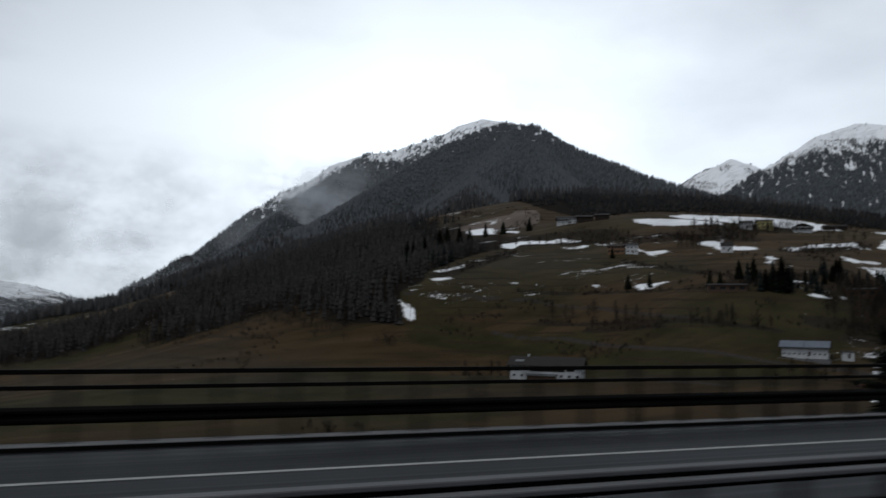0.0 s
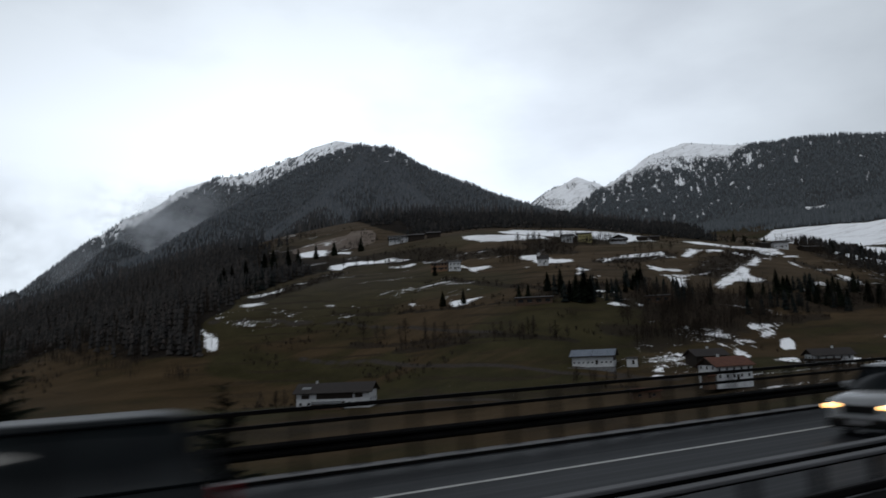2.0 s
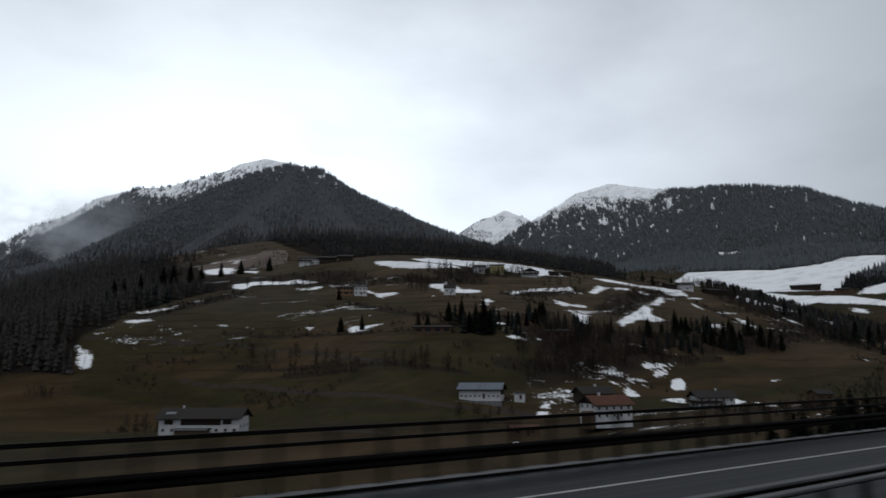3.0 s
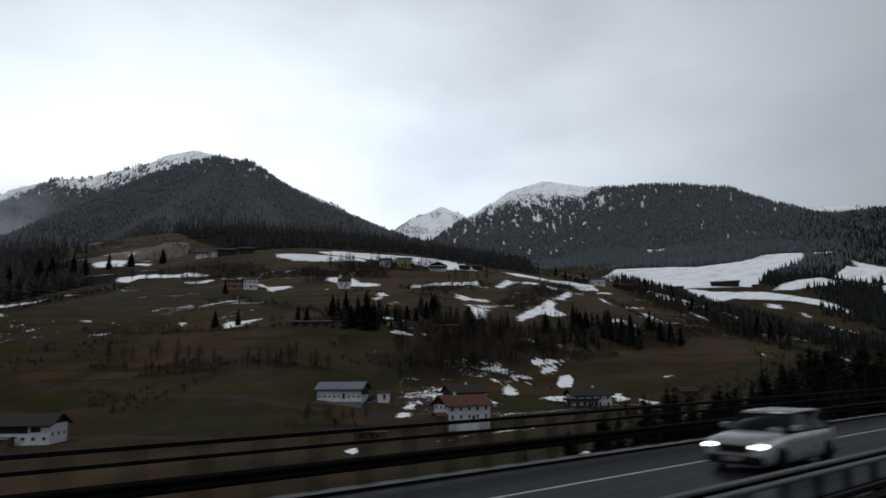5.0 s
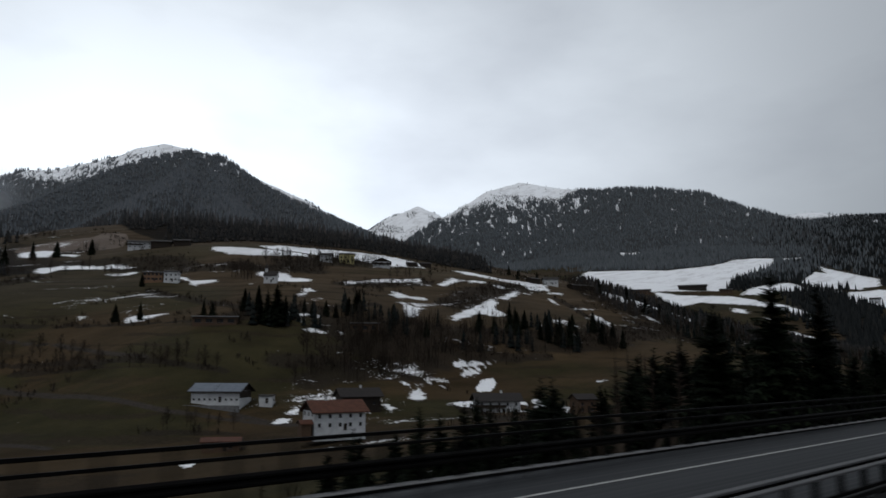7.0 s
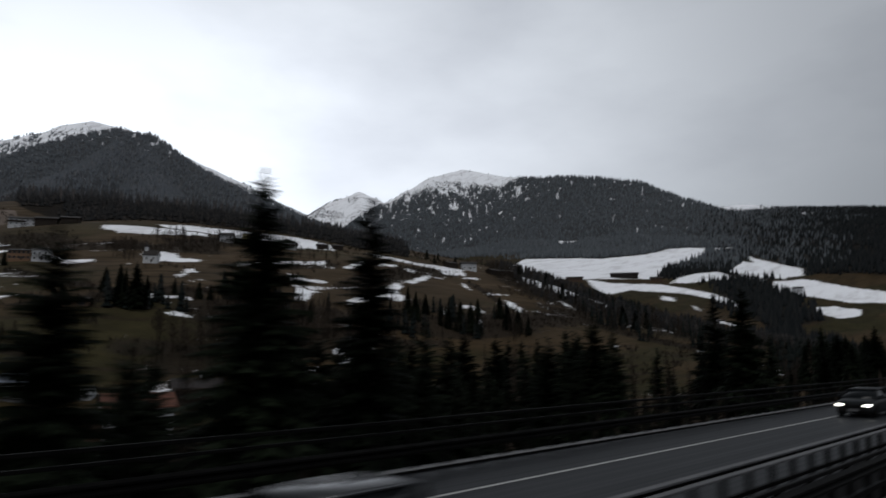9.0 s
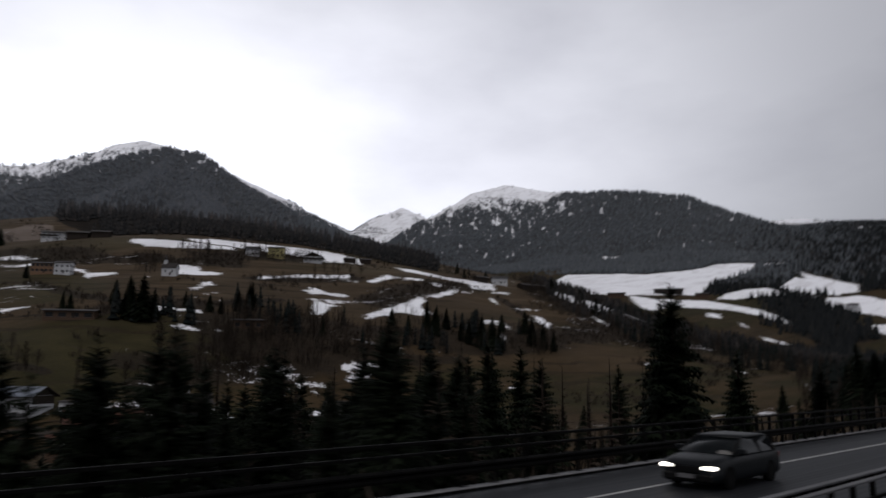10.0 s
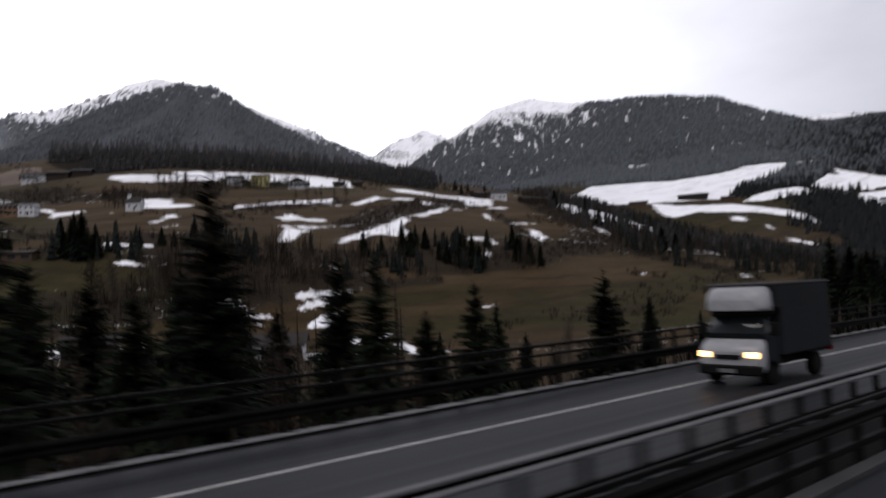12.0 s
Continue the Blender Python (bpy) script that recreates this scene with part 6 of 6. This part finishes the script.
def car(name, label, x, y, paint, lamps, length=4.5, roof=1.55, half=0.9, bonnet=0.95, cab=(1.15, 4.1), steep=0.55):
    """A car that faces -x, its nose at x."""
    thing = empty(name, label, "car", "cars on the motorway", at=(x, y, 0))
    sec = lambda w, top: [(w * 0.9, 0.2), (w * 0.985, 0.3), (w, 0.46), (w * 0.99, top - 0.26), (w * 0.965, top - 0.1), (w * 0.9, top - 0.02), (w * 0.7, top + 0.015)]
    part("body", loft([(0.0, sec(half * 0.82, bonnet - 0.22)), (0.22, sec(half * 0.95, bonnet - 0.08)), (cab[0], sec(half, bonnet + 0.03)), (cab[1] - 0.4, sec(half, bonnet + 0.06)), (length - 0.12, sec(half * 0.96, bonnet + 0.03)), (length, sec(half * 0.88, bonnet - 0.1))]), paint, thing)
    a, b, e = cab[0], cab[0] + steep, cab[1]
    glass = lambda x0, w0, z: (x0, [(half * 0.94, bonnet), (half * 0.93, bonnet + 0.04), (w0, z)])
    part("cabin_glass", loft([glass(a, half * 0.9, bonnet + 0.06), glass(b, half * 0.76, roof - 0.08), glass(e - 0.35, half * 0.75, roof - 0.07), glass(e, half * 0.82, bonnet + 0.08)]), CAR_GLASS, thing)
    part("roof_panel", loft([(b - 0.05, [(half * 0.74, roof - 0.09), (half * 0.70, roof - 0.03)]), (b + 0.5, [(half * 0.77, roof - 0.07), (half * 0.7, roof)]), (e - 0.5, [(half * 0.77, roof - 0.06), (half * 0.7, roof)]), (e - 0.25, [(half * 0.74, roof - 0.09), (half * 0.68, roof - 0.03)])]), paint, thing)
    for s in (-1, 1):
        for x0, x1 in ((a + 0.02, b), (b + 0.95, b + 1.05), (e - 0.42, e - 0.02)):
            bm = bmesh.new()
            tube(bm, (x0 if x0 < b else (x0 + x1) / 2, s * half * 0.92, bonnet + 0.03), (x1 if x0 < b else (x0 + x1) / 2, s * half * 0.78, roof - 0.07), 0.045, 0.04, 6)
            part("pillar", bm, TRIM, thing)
        part("headlight", boxes((-0.02, 0.3, min(s * half * 0.5, s * half * 0.92), max(s * half * 0.5, s * half * 0.92), bonnet - 0.31, bonnet - 0.21), bevel=0.03), lamps, thing, "lit headlamp")
        part("tail_light", boxes((length - 0.1, length + 0.02, min(s * half * 0.6, s * half * 0.9), max(s * half * 0.6, s * half * 0.9), bonnet - 0.25, bonnet - 0.05), bevel=0.02), TAIL, thing)
        part("mirror", boxes((a + 0.25, a + 0.42, min(s * half * 0.98, s * (half + 0.2)), max(s * half * 0.98, s * (half + 0.2)), bonnet + 0.06, bonnet + 0.22), bevel=0.03), paint, thing)
        for wx in (0.85, length - 0.85):
            wheel(thing, wx, s * (half - 0.1), 0.32)
    part("grille", boxes((-0.03, 0.1, -half * 0.45, half * 0.45, bonnet - 0.42, bonnet - 0.24), bevel=0.015), TRIM, thing)
    part("bumper", boxes((-0.06, 0.25, -half * 0.86, half * 0.86, 0.22, 0.45), bevel=0.05), TRIM, thing)
    part("number_plate", boxes((-0.085, -0.055, -0.26, 0.26, 0.32, 0.43)), CONCRETE, thing)
    return thing


car("minivan", "dark grey minivan with lit warm headlamps", 38.4, 10.2, PAINTS["dark"], HEADLAMP_WARM, 4.7, 1.85, 0.94, 1.05, (0.95, 4.6), 0.75)
car("estate_car", "silver estate car with lit warm headlamps", 57.4, 10.2, PAINTS["silver"], HEADLAMP_WARM, 4.4, 1.62, 0.9, 0.98, (1.0, 4.2), 0.6)
car("silver_car", "silver-grey saloon car with rounded roof", 124.6, 10.2, PAINTS["silver"], HEADLAMP_WHITE, 4.5, 1.50, 0.9, 0.95, (1.2, 4.1), 0.75)
car("grey_car", "dark grey car with lit white headlamps", 200.4, 8.7, PAINTS["grey"], HEADLAMP_WHITE, 4.4, 1.36, 0.89, 0.86, (1.15, 4.0), 0.8)

car("dark_saloon", "black saloon car with lit white headlamps", 238.6, 11.1, PAINTS["dark"], HEADLAMP_WHITE, 4.4, 1.42, 0.9, 0.88, (1.1, 4.1), 0.85)


def box_van(x, y):
    """A light lorry that faces -x: cab with a bulging wind deflector and a tall box body."""
    thing = empty("box_lorry", "small lorry with white cab, wind deflector and dark grey box body", "lorry", at=(x, y, 0))
    s = lambda w, lo, hi: [(w * 0.95, lo), (w, lo + 0.12), (w, hi - 0.15), (w * 0.93, hi)]
    part("cab", loft([(0, s(0.86, 0.4, 1.0)), (0.12, s(0.94, 0.38, 1.15)), (0.3, s(0.95, 0.38, 1.27)), (0.42, s(0.955, 0.38, 1.33)), (0.48, s(0.955, 0.4, 1.36))]), PAINTS["white"], thing)
    # cab side coloured dark for its shade; only the front stays white
    part("cab_door", boxes((0.48, 1.3, -0.96, 0.96, 0.45, 1.46), bevel=0.03), TARP, thing, "cab door, darkened for the shade on its side")
    g = lambda w, hi: [(w, 1.38), (w * 0.985, 1.5), (w * 0.9, hi)]
    part("windscreen", loft([(0.45, g(0.92, 1.52)), (0.8, g(0.9, 2.06)), (1.3, g(0.92, 2.1))]), CAR_GLASS, thing)
    part("cab_roof", loft([(0.66, [(0.84, 2.02), (0.8, 2.12)]), (0.8, [(0.9, 2.06), (0.86, 2.2)]), (1.3, [(0.94, 2.06), (0.9, 2.22)])]), TRIM, thing, "dark cab roof")
    d = lambda w, lo, hi: [(w, lo), (w, lo + 0.1), (w * 0.97, hi - 0.14), (w * 0.84, hi)]
    part("wind_deflector", loft([(0.42, d(0.76, 2.2, 2.5)), (0.52, d(0.88, 2.18, 2.72)), (0.74, d(0.95, 2.18, 2.86)), (0.98, d(0.98, 2.18, 2.9))]), PAINTS["white"], thing, "bulging white wind deflector")
    part("box_body", boxes((1.02, 4.75, -1.06, 1.06, 2.22, 2.98), (1.32, 4.75, -1.06, 1.06, 0.8, 2.3), bevel=0.05), TARP, thing)
    part("roof_edge", boxes((1.0, 4.77, -1.075, -1.02, 2.955, 3.0), (1.0, 4.77, 1.02, 1.075, 2.955, 3.0), (1.0, 1.05, -1.02, 1.02, 2.955, 3.0), bevel=0.01), CAP, thing, "pale edge strip round the box roof")
    part("chassis", boxes((0.8, 4.7, -0.55, 0.55, 0.45, 0.8), bevel=0.03), TRIM, thing)
    part("mudguard", boxes((3.2, 4.3, -1.0, -0.6, 0.72, 0.79), (3.2, 4.3, 0.6, 1.0, 0.72, 0.79), bevel=0.02), TRIM, thing)
    part("bumper", boxes((-0.08, 0.3, -0.95, 0.95, 0.32, 0.62), bevel=0.05), TRIM, thing)
    part("grille", boxes((-0.04, 0.05, -0.42, 0.42, 0.78, 0.92), bevel=0.02), TRIM, thing)
    part("number_plate", boxes((-0.11, -0.075, -0.26, 0.26, 0.4, 0.51)), CONCRETE, thing)
    for e in (-1, 1):
        part("headlight", boxes((-0.02, 0.26, min(e * 0.52, e * 0.92), max(e * 0.52, e * 0.92), 0.83, 1.0), bevel=0.03), HEADLAMP_WARM, thing, "lit headlamp")
        part("mirror", boxes((0.6, 0.72, min(e * 1.02, e * 1.22), max(e * 1.02, e * 1.22), 1.45, 1.85), bevel=0.03), TRIM, thing)
        part("rear_lamp", boxes((4.75, 4.8, min(e * 0.8, e * 1.05), max(e * 0.8, e * 1.05), 0.7, 0.85)), TAIL, thing)
        for wx in (0.8, 3.75):
            wheel(thing, wx, e * 0.86, 0.36)
    return thing


box_van(284.2, 10.85)
